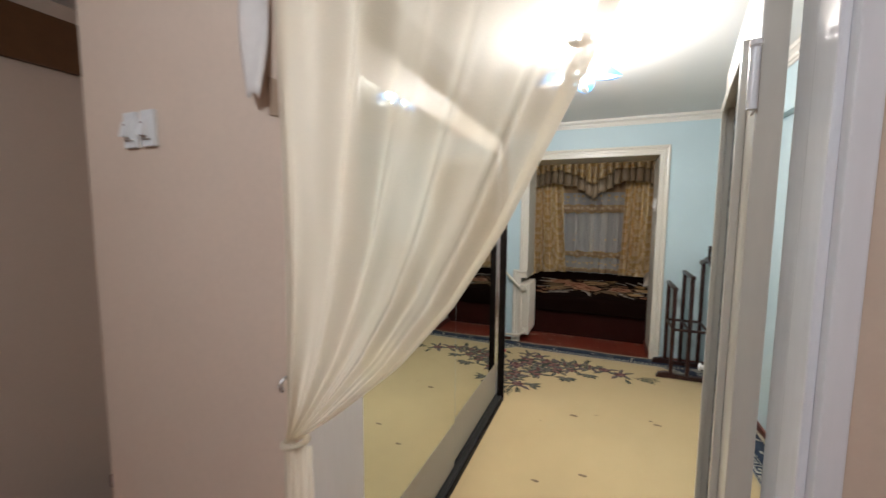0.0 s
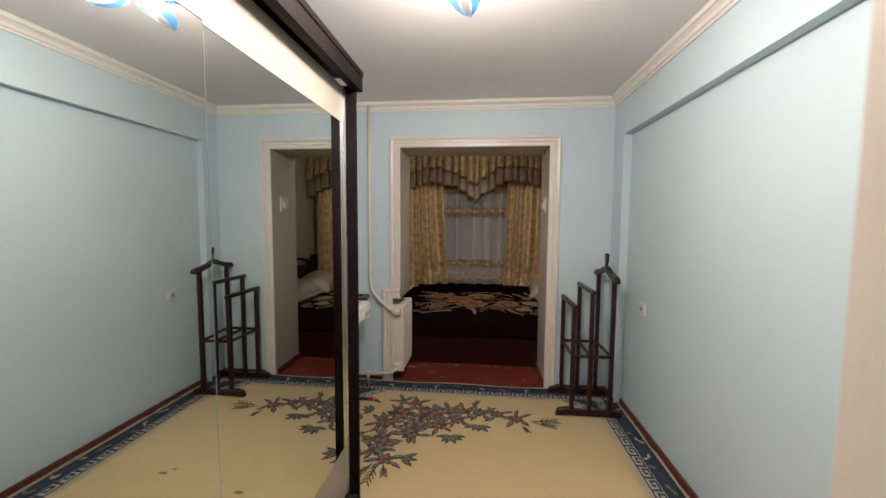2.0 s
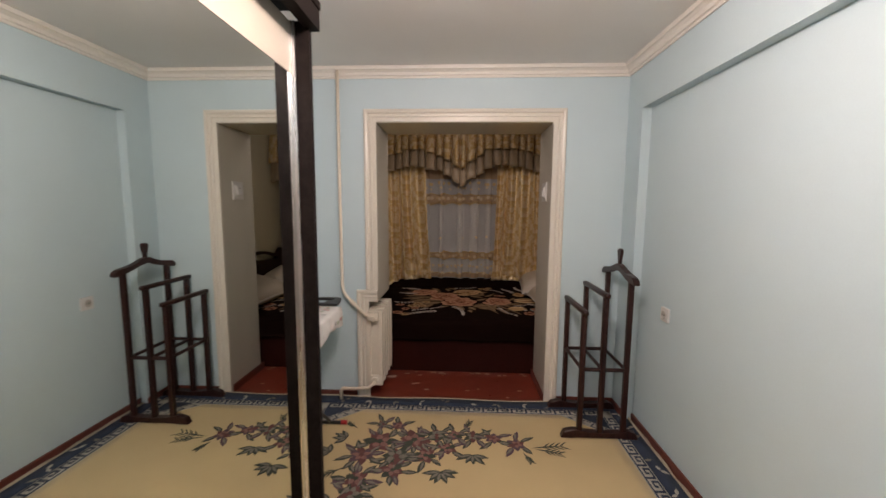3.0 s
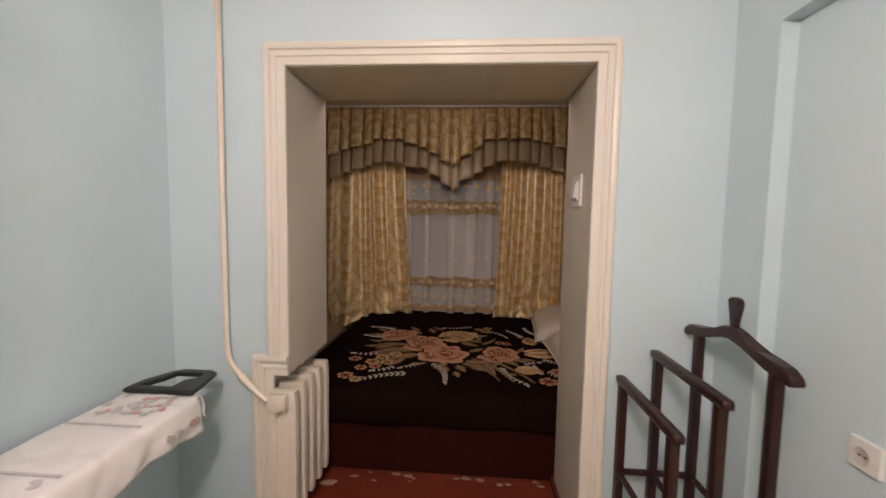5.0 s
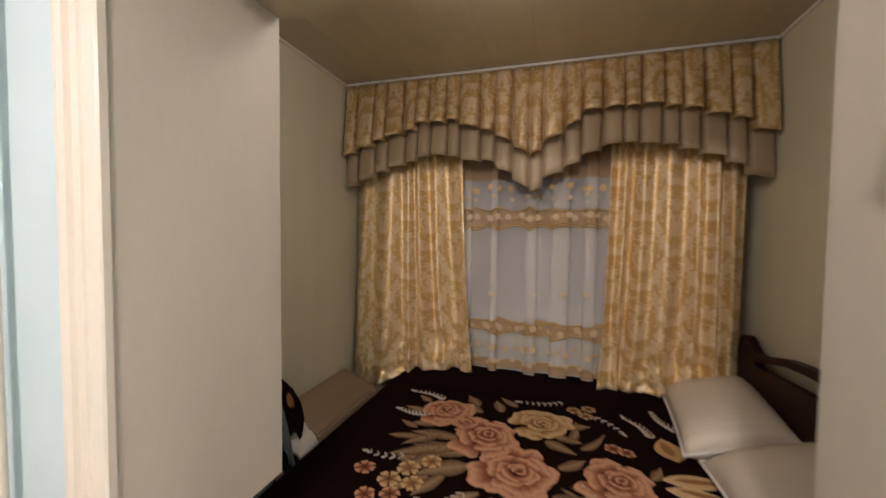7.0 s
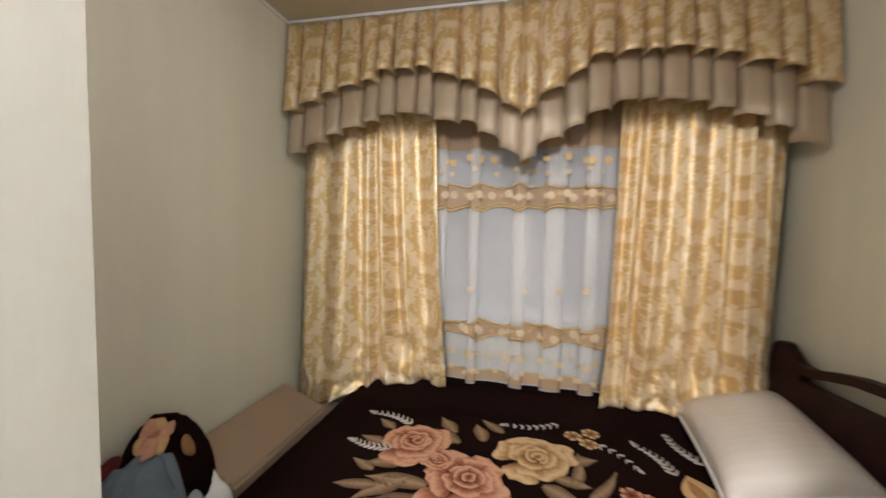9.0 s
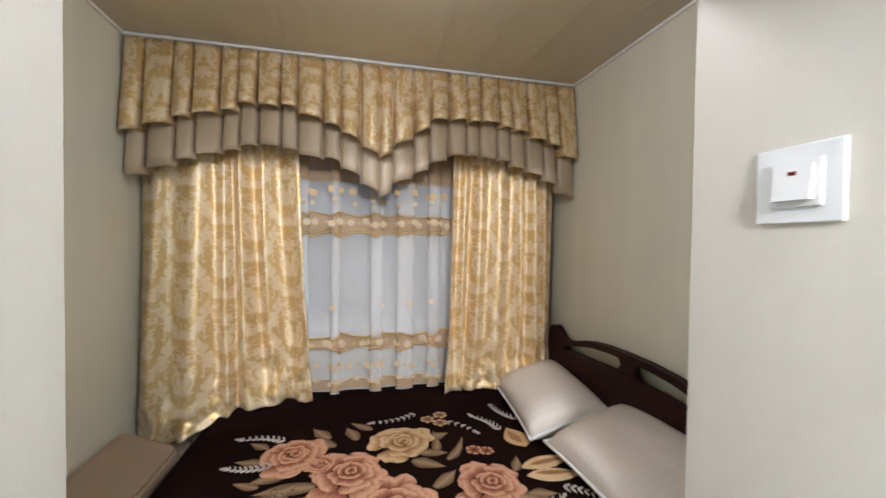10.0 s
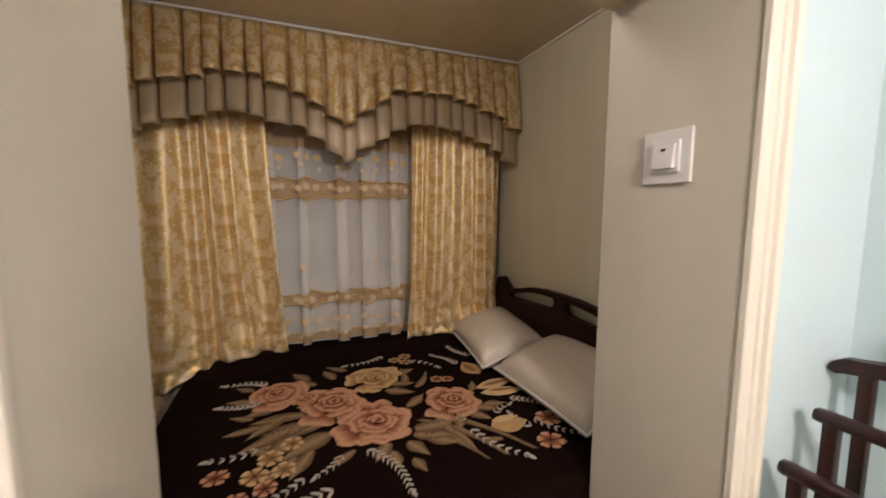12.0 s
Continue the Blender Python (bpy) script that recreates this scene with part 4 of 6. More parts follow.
add_prism(bm, [(-0.013, 1.12), (-0.013, 1.15), (-0.020, 1.19), (-0.031, 1.212), (-0.020, 1.222), (0, 1.226), (0.020, 1.222), (0.031, 1.212), (0.020, 1.19), (0.013, 1.15), (0.013, 1.12)], "x", VX[2] - 0.010, VX[2] + 0.010)
bmesh.ops.bevel(bm, geom=bm.edges[:], offset=0.003, segments=1, affect="EDGES")
part("peg", bm, DARKWOOD, valet, "flared top peg")

# ---- room: wall socket, switch in the reveal ----
sock = thing("wall_socket", (RECESS_X, 3.99, 0.87), "cream plastic wall socket", "socket")
bm = bmesh.new()
add_box(bm, -0.012, 0.0, -0.042, 0.042, -0.042, 0.042, 0.004)
part("plate", bm, PLASTIC, sock)
bm = bmesh.new()
add_lathe(bm, [(0.021, 0), (0.024, 0.004), (0.021, 0.006), (0.018, 0.001)], (0, 0, 0), 20)
bmesh.ops.rotate(bm, verts=bm.verts, matrix=Matrix.Rotation(radians(-90), 3, "Y"))
bmesh.ops.translate(bm, verts=bm.verts, vec=(-0.0135, 0, 0))
part("well", bm, PLASTICDARK, sock, "round socket well", "auto")
# black pegs stand in for the dark inside the pin holes
for y in (-0.008, 0.008):
    bm = bmesh.new()
    add_rod(bm, (-0.019, y, 0), (-0.010, y, 0), 0.003, seg=8)
    part("pin_hole", bm, BLACKPLASTIC, sock)
rocker_switch(OPEN_R, 4.767, 1.626, 0.145, "white plastic light switch in the opening's reveal", -90)

# ---- room: heating pipe, radiator ----
PX, PY = -0.72, 4.515
bm = bmesh.new()
pts = [(PX, PY, CEIL - 0.002), (PX, PY, 1.6), (PX + 0.004, PY, 0.93), (PX + 0.012, PY - 0.004, 0.87), (PX + 0.035, PY - 0.012, 0.83), (PX + 0.09, PY - 0.02, 0.775), (PX + 0.15, PY - 0.02, 0.715), (PX + 0.185, PY - 0.02, 0.685), (PX + 0.205, PY - 0.016, 0.678), (PX + 0.235, PY + 0.02, 0.682)]
add_tube(bm, pts, 0.0125, 12)
pipe = solid("heating_pipe", bm, PIPEPAINT, "cream-painted heating pipe down the blue wall", "pipe", smooth=True)
bm = bmesh.new()
add_rod(bm, (PX + 0.075, PY - 0.019, 0.789), (PX + 0.105, PY - 0.020, 0.761), 0.018)
ob = part("coupling", bm, PIPEPAINT, pipe, "", "auto")
rad = thing("radiator", (-0.475, 4.74, 0.0), "cream cast-iron radiator under the opening's edge", "radiator")
RY = [4.535 + 0.092 * k for k in range(5)]
bm = bmesh.new()
def section_mesh():
    bm = bmesh.new()
    for x in (-0.046, 0.046):
        add_box(bm, x - 0.017, x + 0.017, -0.021, 0.021, 0.16, 0.675, 0.009)
    add_box(bm, -0.030, 0.030, -0.012, 0.012, 0.16, 0.675, 0.004)
    for z, lo, hi in ((0.665, 0.625, 0.712), (0.155, 0.108, 0.195)):
        add_box(bm, -0.062, 0.062, -0.023, 0.023, lo, hi, 0.018)
        add_rod(bm, (0, -0.046, z), (0, 0.046, z), 0.027, seg=16)
    return finish("section", bm, RADIATOR, "auto")
SECTION = section_mesh()
for y in RY:
    ob = new("section", SECTION)
    ob.parent = rad
    ob.location = Vector((-0.475, y + 0.01, 0.0)) - rad.location
bm = bmesh.new()
add_box(bm, -0.520, -0.435, 4.478, 4.520, 0.640, 0.708, 0.019)
add_rod(bm, (-0.475, 4.47, 0.66), (-0.475, 4.53, 0.66), 0.022, seg=14)
part("end_cap", local(rad, bm), RADIATOR, rad, "thickly painted end cap", "auto")
bm = bmesh.new()
add_tube(bm, [(-0.475, 4.50, 0.15), (-0.48, 4.485, 0.14), (-0.52, 4.47, 0.115), (-0.60, 4.47, 0.108), (-0.715, 4.475, 0.105), (-0.728, 4.475, 0.095), (-0.73, 4.475, 0.0)], 0.0125, 10)
part("return_pipe", local(rad, bm), PIPEPAINT, rad, "", True)
for y in (4.60, 4.86):
    bm = bmesh.new()
    add_box(bm, -0.56, -0.48, y - 0.006, y + 0.006, 0.60, 0.612)
    part("wall_bracket", local(rad, bm), RADIATOR, rad)

# ---- room: ironing board ----
board = thing("ironing_board", (-0.79, 3.9, 0.0), "ironing board with a white floral cotton cover", "ironing board")
BZ = 0.815
bm = bmesh.new()
def cover(s, t):
    """Cotton over the board: flat on top, round over the long edges, then hanging in creases."""
    y = 3.22 + 1.02 * t
    side = 1 if s > 0.5 else -1
    d = abs(s - 0.5) * 2 * 0.265
    r = 0.022
    if d < 0.130:
        out, drop = d, 0.0
    elif d < 0.130 + r * 1.571:
        out, drop = 0.130 + r * math.sin((d - 0.130) / r), r * (1 - math.cos((d - 0.130) / r))
    else:
        out, drop = 0.130 + r, r + d - 0.130 - r * 1.571
    loose = min(1, drop / 0.08)
    crease = noise.noise(Vector((t * 16, drop * 14, side * 3.0)))
    near_end = max(0.0, (t - 0.86) / 0.14)
    return Vector((-0.795 + side * (out + loose * (0.012 + 0.016 * crease)), y, BZ - drop * (1 + 0.10 * math.sin(14 * t)) + 0.003 * noise.noise(Vector((y * 6, out * 12, 1))) + 0.006 * near_end * noise.noise(Vector((out * 30, t * 30, side)))))
add_sheet(bm, cover, 56, 90, 0.003)
part("cover", local(board, bm), COTTON, board, "white cotton cover with faded floral bands")
bm = bmesh.new()
def end_flap(s, t):
    crumple = noise.noise(Vector((s * 9, t * 3, 2.0)))
    return Vector((-0.795 + (s - 0.5) * (0.304 + 0.02 * t), 4.236 + 0.022 * math.sin(min(1, t * 2.2) * 1.571) + 0.016 * t * crumple, BZ - 0.001 - 0.022 * (1 - math.cos(min(1, t * 2.2) * 1.571)) - 0.085 * max(0, t - 0.25) * (1 + 0.25 * crumple)))
add_sheet(bm, end_flap, 40, 12, 0.003)
part("end_flap", local(board, bm), COTTON, board)
for y0, y1 in ((4.08, 4.22), (3.55, 3.76)):
    for k in range(34):
        cx, cy = random.uniform(-0.91, -0.68), random.uniform(y0, y1)
        bm = bmesh.new()
        n = random.randint(5, 8)
        ring = [bm.verts.new((cx + random.uniform(0.008, 0.022) * math.cos(2 * math.pi * j / n), cy + random.uniform(0.006, 0.018) * math.sin(2 * math.pi * j / n), BZ + 0.0036 + 0.00006 * k)) for j in range(n)]
        bm.faces.new(ring)
        bm.normal_update()
        bmesh.ops.solidify(bm, geom=bm.faces[:], thickness=0.001)
        part("printed_flower", local(board, bm), (FLORALRED, FLORALGREEN, FLORALGREY, FLORALGREY)[k % 4], board)
for k in range(9):
    y = (4.18, 4.12, 4.07, 3.74, 3.69, 3.63, 3.58, 4.205, 3.65)[k]
    z = BZ - 0.02 - 0.055 * random.random()
    bm = bmesh.new()
    ring = [bm.verts.new((-0.622, y + random.uniform(0.009, 0.02) * math.cos(2 * math.pi * j / 7), z + random.uniform(0.009, 0.018) * math.sin(2 * math.pi * j / 7))) for j in range(7)]
    bm.faces.new(ring)
    bm.normal_update()
    bmesh.ops.solidify(bm, geom=bm.faces[:], thickness=0.004)
    part("printed_flower", local(board, bm), (FLORALRED, FLORALGREEN, FLORALGREY)[k % 3], board)
for yy in (4.015, 3.78, 3.53):
    bm = bmesh.new()
    add_box(bm, -0.922, -0.668, yy - 0.004, yy + 0.004, BZ + 0.003, BZ + 0.0065)
    part("printed_stripe", local(board, bm), FLORALGREY, board, "pale grey printed stripe")
bm = bmesh.new()
outer = [(-0.935, 4.225), (-0.925, 4.31), (-0.875, 4.405), (-0.84, 4.43), (-0.72, 4.43), (-0.69, 4.41), (-0.668, 4.31), (-0.660, 4.225)]
inner = [(-0.895, 4.262), (-0.875, 4.305), (-0.855, 4.335), (-0.845, 4.385), (-0.735, 4.385), (-0.728, 4.340), (-0.765, 4.325), (-0.770, 4.262)]
levels = [(outer, BZ + 0.004), (outer, BZ + 0.020), (inner, BZ + 0.022), (inner, BZ + 0.004)]
rings = [[bm.verts.new((x, y, z)) for x, y in loop] for loop, z in levels]
for lower, upper in zip(rings, rings[1:] + rings[:1]):
    for k in range(8):
        bm.faces.new((lower[k], lower[(k + 1) % 8], upper[(k + 1) % 8], upper[k]))
bmesh.ops.bevel(bm, geom=bm.edges[:], offset=0.004, segments=2, affect="EDGES")
part("iron_rest", local(board, bm), BLACKPLASTIC, board, "black plastic iron rest", "auto")
for a, b in (((-0.90, 3.35, BZ - 0.06), (-0.88, 4.14, 0.03)), ((-0.70, 3.35, BZ - 0.06), (-0.70, 4.14, 0.03)), ((-0.88, 4.05, BZ - 0.06), (-0.86, 3.30, 0.03)), ((-0.72, 4.05, BZ - 0.06), (-0.72, 3.30, 0.03))):
    bm = bmesh.new()
    add_rod(bm, a, b, 0.010)
    part("leg", local(board, bm), BLACKMETAL, board, "", "auto")
for y in (4.14, 3.30):
    bm = bmesh.new()
    add_rod(bm, (-0.93, y, 0.025), (-0.625, y, 0.025), 0.012)
    part("foot_bar", local(board, bm), BLACKMETAL, board, "", "auto")
    for x0, x1 in ((-0.625, -0.585), (-0.965, -0.93)):
        bm = bmesh.new()
        add_rod(bm, (x0, y, 0.027), (x1, y, 0.027), 0.015)
        part("foot_cap", local(board, bm), REDPLASTIC, board, "red plastic foot cap", "auto")
bm = bmesh.new()
add_box(bm, -0.93, -0.66, 3.28, 4.22, BZ - 0.03, BZ - 0.012, 0.006)
part("table", local(board, bm), BLACKMETAL, board)

# ---- bedroom: bed ----
BEDTOP = 0.50
BX0, BX1, BY0, BY1 = -0.76, 1.27, 5.035, 6.62
bed = thing("bed", (0.25, 5.85, 0.0), "double bed with a dark mahogany headboard and wine-red side boards", "bed")
bm = bmesh.new()
add_box(bm, BX0 + 0.05, BX1, BY0 + 0.03, BY0 + 0.06, 0.0, 0.36, 0.004)
part("side_board", local(bed, bm), BEDBOARD, bed, "wine-red painted side board")
bm = bmesh.new()
add_box(bm, BX0 + 0.05, BX0 + 0.08, BY0 + 0.06, BY1, 0.0, 0.36, 0.004)
part("foot_board", local(bed, bm), BEDBOARD, bed)
bm = bmesh.new()
add_box(bm, BX0 + 0.05, BX1 - 0.01, BY0 + 0.03, BY1 - 0.02, 0.30, BEDTOP - 0.025, 0.05)
part("mattress", local(bed, bm), WHITECLOTH, bed)


def head_top(y):
    c = abs(y - 5.77)
    table = [(0, 0.990), (0.15, 0.987), (0.28, 0.975), (0.40, 0.948), (0.48, 0.925), (0.54, 0.925), (0.585, 0.955), (0.63, 0.985), (0.68, 0.985), (0.715, 0.955), (0.73, 0.90)]
    return lerp_table(table, c)


bm = bmesh.new()
HX0, HX1 = 1.285, 1.325
def head_piece(bm, lo, hi, y0, y1, n):
    """A board between two curves in the headboard's plane."""
    ys = [y0 + (y1 - y0) * k / n for k in range(n + 1)]
    add_prism(bm, [(y, hi(y)) for y in ys] + [(y, lo(y)) for y in ys[::-1]], "x", HX0, HX1)
head_piece(bm, lambda y: max(0.35, head_top(y) - 0.034 if 5.22 < y < 6.32 else 0.30), head_top, 5.04, 6.50, 73)
part("top_rail", local(bed, bm), BEDWOOD, bed, "curved top rail of the headboard")
bm = bmesh.new()
head_piece(bm, lambda y: 0.30, lambda y: 0.872 + 0.012 * math.cos((y - 5.77) * 5.4), 5.235, 6.305, 40)
part("lower_panel", local(bed, bm), BEDWOOD, bed)
bm = bmesh.new()
carved = [(0.095, 0.875), (0.070, 0.892), (0.050, 0.915), (0.046, 0.930), (0.060, 0.952), (0.085, 0.966)]
add_prism(bm, [(5.765 + a, b) for a, b in carved] + [(5.765 - a, b) for a, b in carved[::-1]], "x", HX0 + 0.003, HX1 - 0.003)
part("carved_slat", local(bed, bm), BEDWOOD, bed, "waisted carved middle slat")

# ---- bedroom: printed plush blanket ----
blanket = thing("blanket", (0.25, 5.8, BEDTOP), "dark brown plush blanket with coral and cream roses", "blanket")


def fold_down(d, drop, r=0.045):
    """Along a length d past the edge: run out and drop, with a rounded edge."""
    if d <= 0:
        return d, 0.0
    q = r * math.pi / 2
    if d < q:
        a = d / r
        return r * math.sin(a), r * (1 - math.cos(a))
    return r, min(drop, r + d - q)


def blanket_point(s, t):
    u = -0.20 + (BX1 - BX0 + 0.20) * s
    v = -0.20 + (BY1 - BY0 + 0.20) * t
    ox, dz1 = fold_down(0.02 - u, 0.30) if u < 0.02 else (-(u - 0.02), 0.0)
    oy, dz2 = fold_down(0.02 - v, 0.20) if v < 0.02 else (-(v - 0.02), 0.0)
    wave = 0.004 * noise.noise(Vector((u * 3, v * 3, 0.3))) + 0.0015 * noise.noise(Vector((u * 11, v * 11, 2)))
    hang = 0.010 * math.sin(u * 13) * min(1, dz2 * 8) + 0.0
    side = 0.010 * math.sin(v * 11) * min(1, dz1 * 8)
    far = min(1.0, max(0.0, (v - 1.35) / 0.15))
    return Vector((BX0 + 0.045 - ox - side, BY0 + 0.03 - oy - hang, BEDTOP - dz1 - dz2 + wave + 0.090 * far * far * (3 - 2 * far) * (1 if u > 0.02 else 0)))


bm = bmesh.new()
add_sheet(bm, blanket_point, 110, 84, 0.008)
part("plush_cloth", local(blanket, bm), BLANKET, blanket)


def lay(x, y, lift):
    wave = 0.004 * noise.noise(Vector(((x - BX0 - 0.02) * 3, (y - BY0 - 0.02) * 3, 0.3)))
    return (x - 0.25, y - 5.8, wave + 0.011 + lift)


def flat_shape(bm, outline, lift, mi=0, crown=0.0):
    """A laid-on patch with a slightly raised middle."""
    cx, cy = sum(p[0] for p in outline) / len(outline), sum(p[1] for p in outline) / len(outline)
    mid = bm.verts.new(lay(cx, cy, lift + crown))
    ring = [bm.verts.new(lay(x, y, lift)) for x, y in outline]
    low = [bm.verts.new(lay(x, y, -0.004)) for x, y in outline]
    for k in range(len(ring)):
        a, b = ring[k], ring[(k + 1) % len(ring)]
        bm.faces.new((mid, a, b)).material_index = mi
        bm.faces.new((a, low[k], low[(k + 1) % len(ring)], b)).material_index = mi


def leaf_outline(x, y, ang, length, width, bend=0.0, n=7):
    pts = []
    for side in (1, -1):
        ks = range(n + 1) if side == 1 else range(n - 1, 0, -1)
        for k in ks:
            t = k / n
            w = width * math.sin(math.pi * t ** 0.85) * side * 0.5
            px, py = length * t, w + bend * length * t * t
            pts.append((x + px * math.cos(ang) - py * math.sin(ang), y + px * math.sin(ang) + py * math.cos(ang)))
    return pts


def petal(bm, cx, cy, ang, r0, r1, spread, lift, seed, n=10, rows=3):
    """One wavy printed petal; the pattern's second axis runs from base to rim."""
    layer = bm.loops.layers.uv.verify()
    grid = []
    for k in range(n + 1):
        a = -1 + 2 * k / n
        rim = r1 * (1 - 0.20 * a ** 4 - 0.05 * math.exp(-(a / 0.2) ** 2) + 0.13 * noise.noise(Vector((a * 2.1, seed, 0.5))))
        th = ang + a * spread
        grid.append([bm.verts.new(lay(cx + (r0 + (rim - r0) * j / rows) * math.cos(th), cy + (r0 + (rim - r0) * j / rows) * math.sin(th), lift)) for j in range(rows + 1)])
    for k in range(n):
        for j in range(rows):
            f = bm.faces.new((grid[k][j], grid[k + 1][j], grid[k + 1][j + 1], grid[k][j + 1]))
            for loop, (p, q) in zip(f.loops, ((k, j), (k + 1, j), (k + 1, j + 1), (k, j + 1))):
                e = abs(2 * p / n - 1)
                loop[layer].uv = (p / n + seed, q / rows * (1 - 0.55 * e ** 3))


def rose(cx, cy, r, kind, turn):
    bm = bmesh.new()
    rng = random.Random(int(1000 * (cx + 3 * cy)))
    lift = 0.0012
    ox, oy = 0.10 * r * math.cos(turn), 0.10 * r * math.sin(turn)
    for ring, (n, r1) in enumerate(((6, 1.0), (5, 0.74), (4, 0.50), (3, 0.32), (2, 0.17))):
        for k in range(n):
            a = turn + ring * 0.55 + 2 * math.pi * k / n + rng.uniform(-0.32, 0.32)
            rr = r * r1 * rng.uniform(0.80, 1.18)
            petal(bm, cx + ox * ring / 3, cy + oy * ring / 3, a, 0.42 * rr * (ring < 4), rr, math.pi / n * rng.uniform(1.0, 1.3), lift, rng.uniform(0, 40))
            lift += 0.00015
        lift += 0.0004
    part("rose_print", bm, PETAL[kind], blanket, kind + " rose", True)


def blossom(cx, cy, r, kind, turn):
    bm = bmesh.new()
    for k in range(6):
        petal(bm, cx, cy, turn + 2 * math.pi * k / 6, r * 0.06, r * 0.92, 0.46, 0.0026 + 0.0001 * k, cx * 9 + k, 7, 2)
    part("blossom_print", bm, PETAL[kind], blanket, "", True)


def fern(x0, y0, x1, y1, bend, size, pairs=7):
    bm = bmesh.new()
    d = Vector((x1 - x0, y1 - y0))
    nrm = Vector((-d.y, d.x))
    pairs = int(pairs * 1.4)
    for k in range(pairs):
        t = (k + 0.6) / pairs
        p = Vector((x0, y0)) + d * t + nrm * bend * math.sin(math.pi * t)
        ang = math.atan2(d.y, d.x) + bend * math.cos(math.pi * t) * 2
        s = 0.78 * size * (1.0 - 0.45 * t)
        for side in (1, -1):
            flat_shape(bm, leaf_outline(p.x, p.y, ang + side * 0.75, s, s * 0.24, 0, 5), 0.002)
    flat_shape(bm, leaf_outline(x1, y1, math.atan2(d.y, d.x), size * 0.7, size * 0.3, 0, 5), 0.002)
    tagged(part("fern_print", bm, PLUSH["white"], blanket), kind="stuff")


def leaf_print(x, y, ang, length, width, bend=0.0, n=10):
    """A printed leaf; the pattern's second axis runs from the midrib to the edges."""
    bm = bmesh.new()
    layer = bm.loops.layers.uv.verify()
    grid = []
    for k in range(n + 1):
        t = k / n
        half = 0.5 * width * math.sin(math.pi * min(1, 0.04 + 0.96 * t) ** 0.85) * (1 + 0.10 * math.sin(9 * t + x * 40))
        row = []
        for j in (-2, -1, 0, 1, 2):
            px, py = length * t - 0.06 * length * abs(j) / 2, half * j / 2 + bend * length * t * t
            row.append(bm.verts.new(lay(x + px * math.cos(ang) - py * math.sin(ang), y + px * math.sin(ang) + py * math.cos(ang), 0.0011)))
        grid.append(row)
    for k in range(n):
        for j in range(4):
            f = bm.faces.new((grid[k][j], grid[k + 1][j], grid[k + 1][j + 1], grid[k][j + 1]))
            for loop, (p, q) in zip(f.loops, ((k, j), (k + 1, j), (k + 1, j + 1), (k, j + 1))):
                loop[layer].uv = (p / n + x * 7, abs(q - 2) / 2 * 0.8)
    part("leaf_print", bm, LEAFPRINT, blanket, "", True)


for x, y, ang, ln, w, bend in ((-0.02, 5.62, 3.6, 0.24, 0.11, 0.1), (-0.10, 5.74, 3.45, 0.25, 0.11, 0.05), (-0.16, 5.66, 4.0, 0.22, 0.10, 0.1), (0.34, 5.52, -0.1, 0.20, 0.10, 0.1), (-0.05, 6.12, 2.6, 0.18, 0.08, 0), (0.30, 5.92, -0.5, 0.16, 0.08, 0), (0.66, 5.60, -0.5, 0.13, 0.07, 0), (-0.05, 5.70, 3.2, 0.26, 0.09, -0.1), (-0.12, 5.82, 3.05, 0.24, 0.09, 0.1), (-0.22, 5.95, 3.5, 0.20, 0.08, 0), (-0.30, 5.78, 3.3, 0.16, 0.06, 0),
                               (-0.34, 5.86, 2.7, 0.12, 0.05, 0), (0.32, 5.48, -0.35, 0.17, 0.08, 0), (0.28, 5.44, -1.1, 0.13, 0.07, 0), (0.20, 5.40, -1.5, 0.11, 0.06, 0), (0.27, 5.33, -1.3, 0.10, 0.05, 0),
                               (0.38, 5.58, -0.5, 0.40, 0.045, -0.5), (0.36, 5.54, -0.75, 0.36, 0.045, -0.3), (0.46, 5.50, -1.0, 0.24, 0.05, -0.3), (-0.08, 6.20, 2.2, 0.16, 0.07, 0), (0.05, 6.16, 1.7, 0.15, 0.07, 0.2),
                               (0.13, 6.25, 2.4, 0.15, 0.06, 0), (0.40, 5.95, 0.9, 0.20, 0.05, 0.5), (0.46, 5.90, 0.6, 0.20, 0.05, 0.4), (0.34, 5.98, -0.2, 0.14, 0.07, 0), (0.62, 5.56, -0.9, 0.12, 0.07, 0),
                               (0.72, 5.75, 0.8, 0.12, 0.05, 0.3), (0.56, 5.55, -1.9, 0.12, 0.06, 0), (-0.16, 5.50, 3.9, 0.20, 0.07, 0), (-0.10, 5.52, 4.2, 0.18, 0.07, 0), (0.66, 5.32, 2.9, 0.10, 0.04, 0), (0.90, 5.20, 2.9, 0.09, 0.04, 0),
                               (-0.20, 5.84, 3.8, 0.22, 0.085, 0.1), (-0.15, 5.60, 3.0, 0.18, 0.07, 0.1), (-0.18, 5.72, 3.75, 0.24, 0.08, -0.1), (-0.36, 6.04, 2.9, 0.13, 0.06, 0), (-0.36, 6.16, 2.5, 0.12, 0.055, 0), (0.40, 6.10, 0.3, 0.13, 0.07, 0), (0.36, 5.72, 0.5, 0.15, 0.07, 0.2), (0.46, 5.56, -1.4, 0.15, 0.075, 0),
                               (0.36, 5.46, -0.8, 0.17, 0.085, 0.1), (0.72, 5.60, -0.2, 0.12, 0.06, 0), (0.42, 5.60, -0.35, 0.46, 0.040, -0.55), (0.20, 5.46, -2.2, 0.13, 0.07, 0), (0.06, 5.46, -2.5, 0.13, 0.05, 0), (-0.24, 5.56, 2.6, 0.14, 0.05, 0)):
    leaf_print(x, y, ang, ln, w, bend)
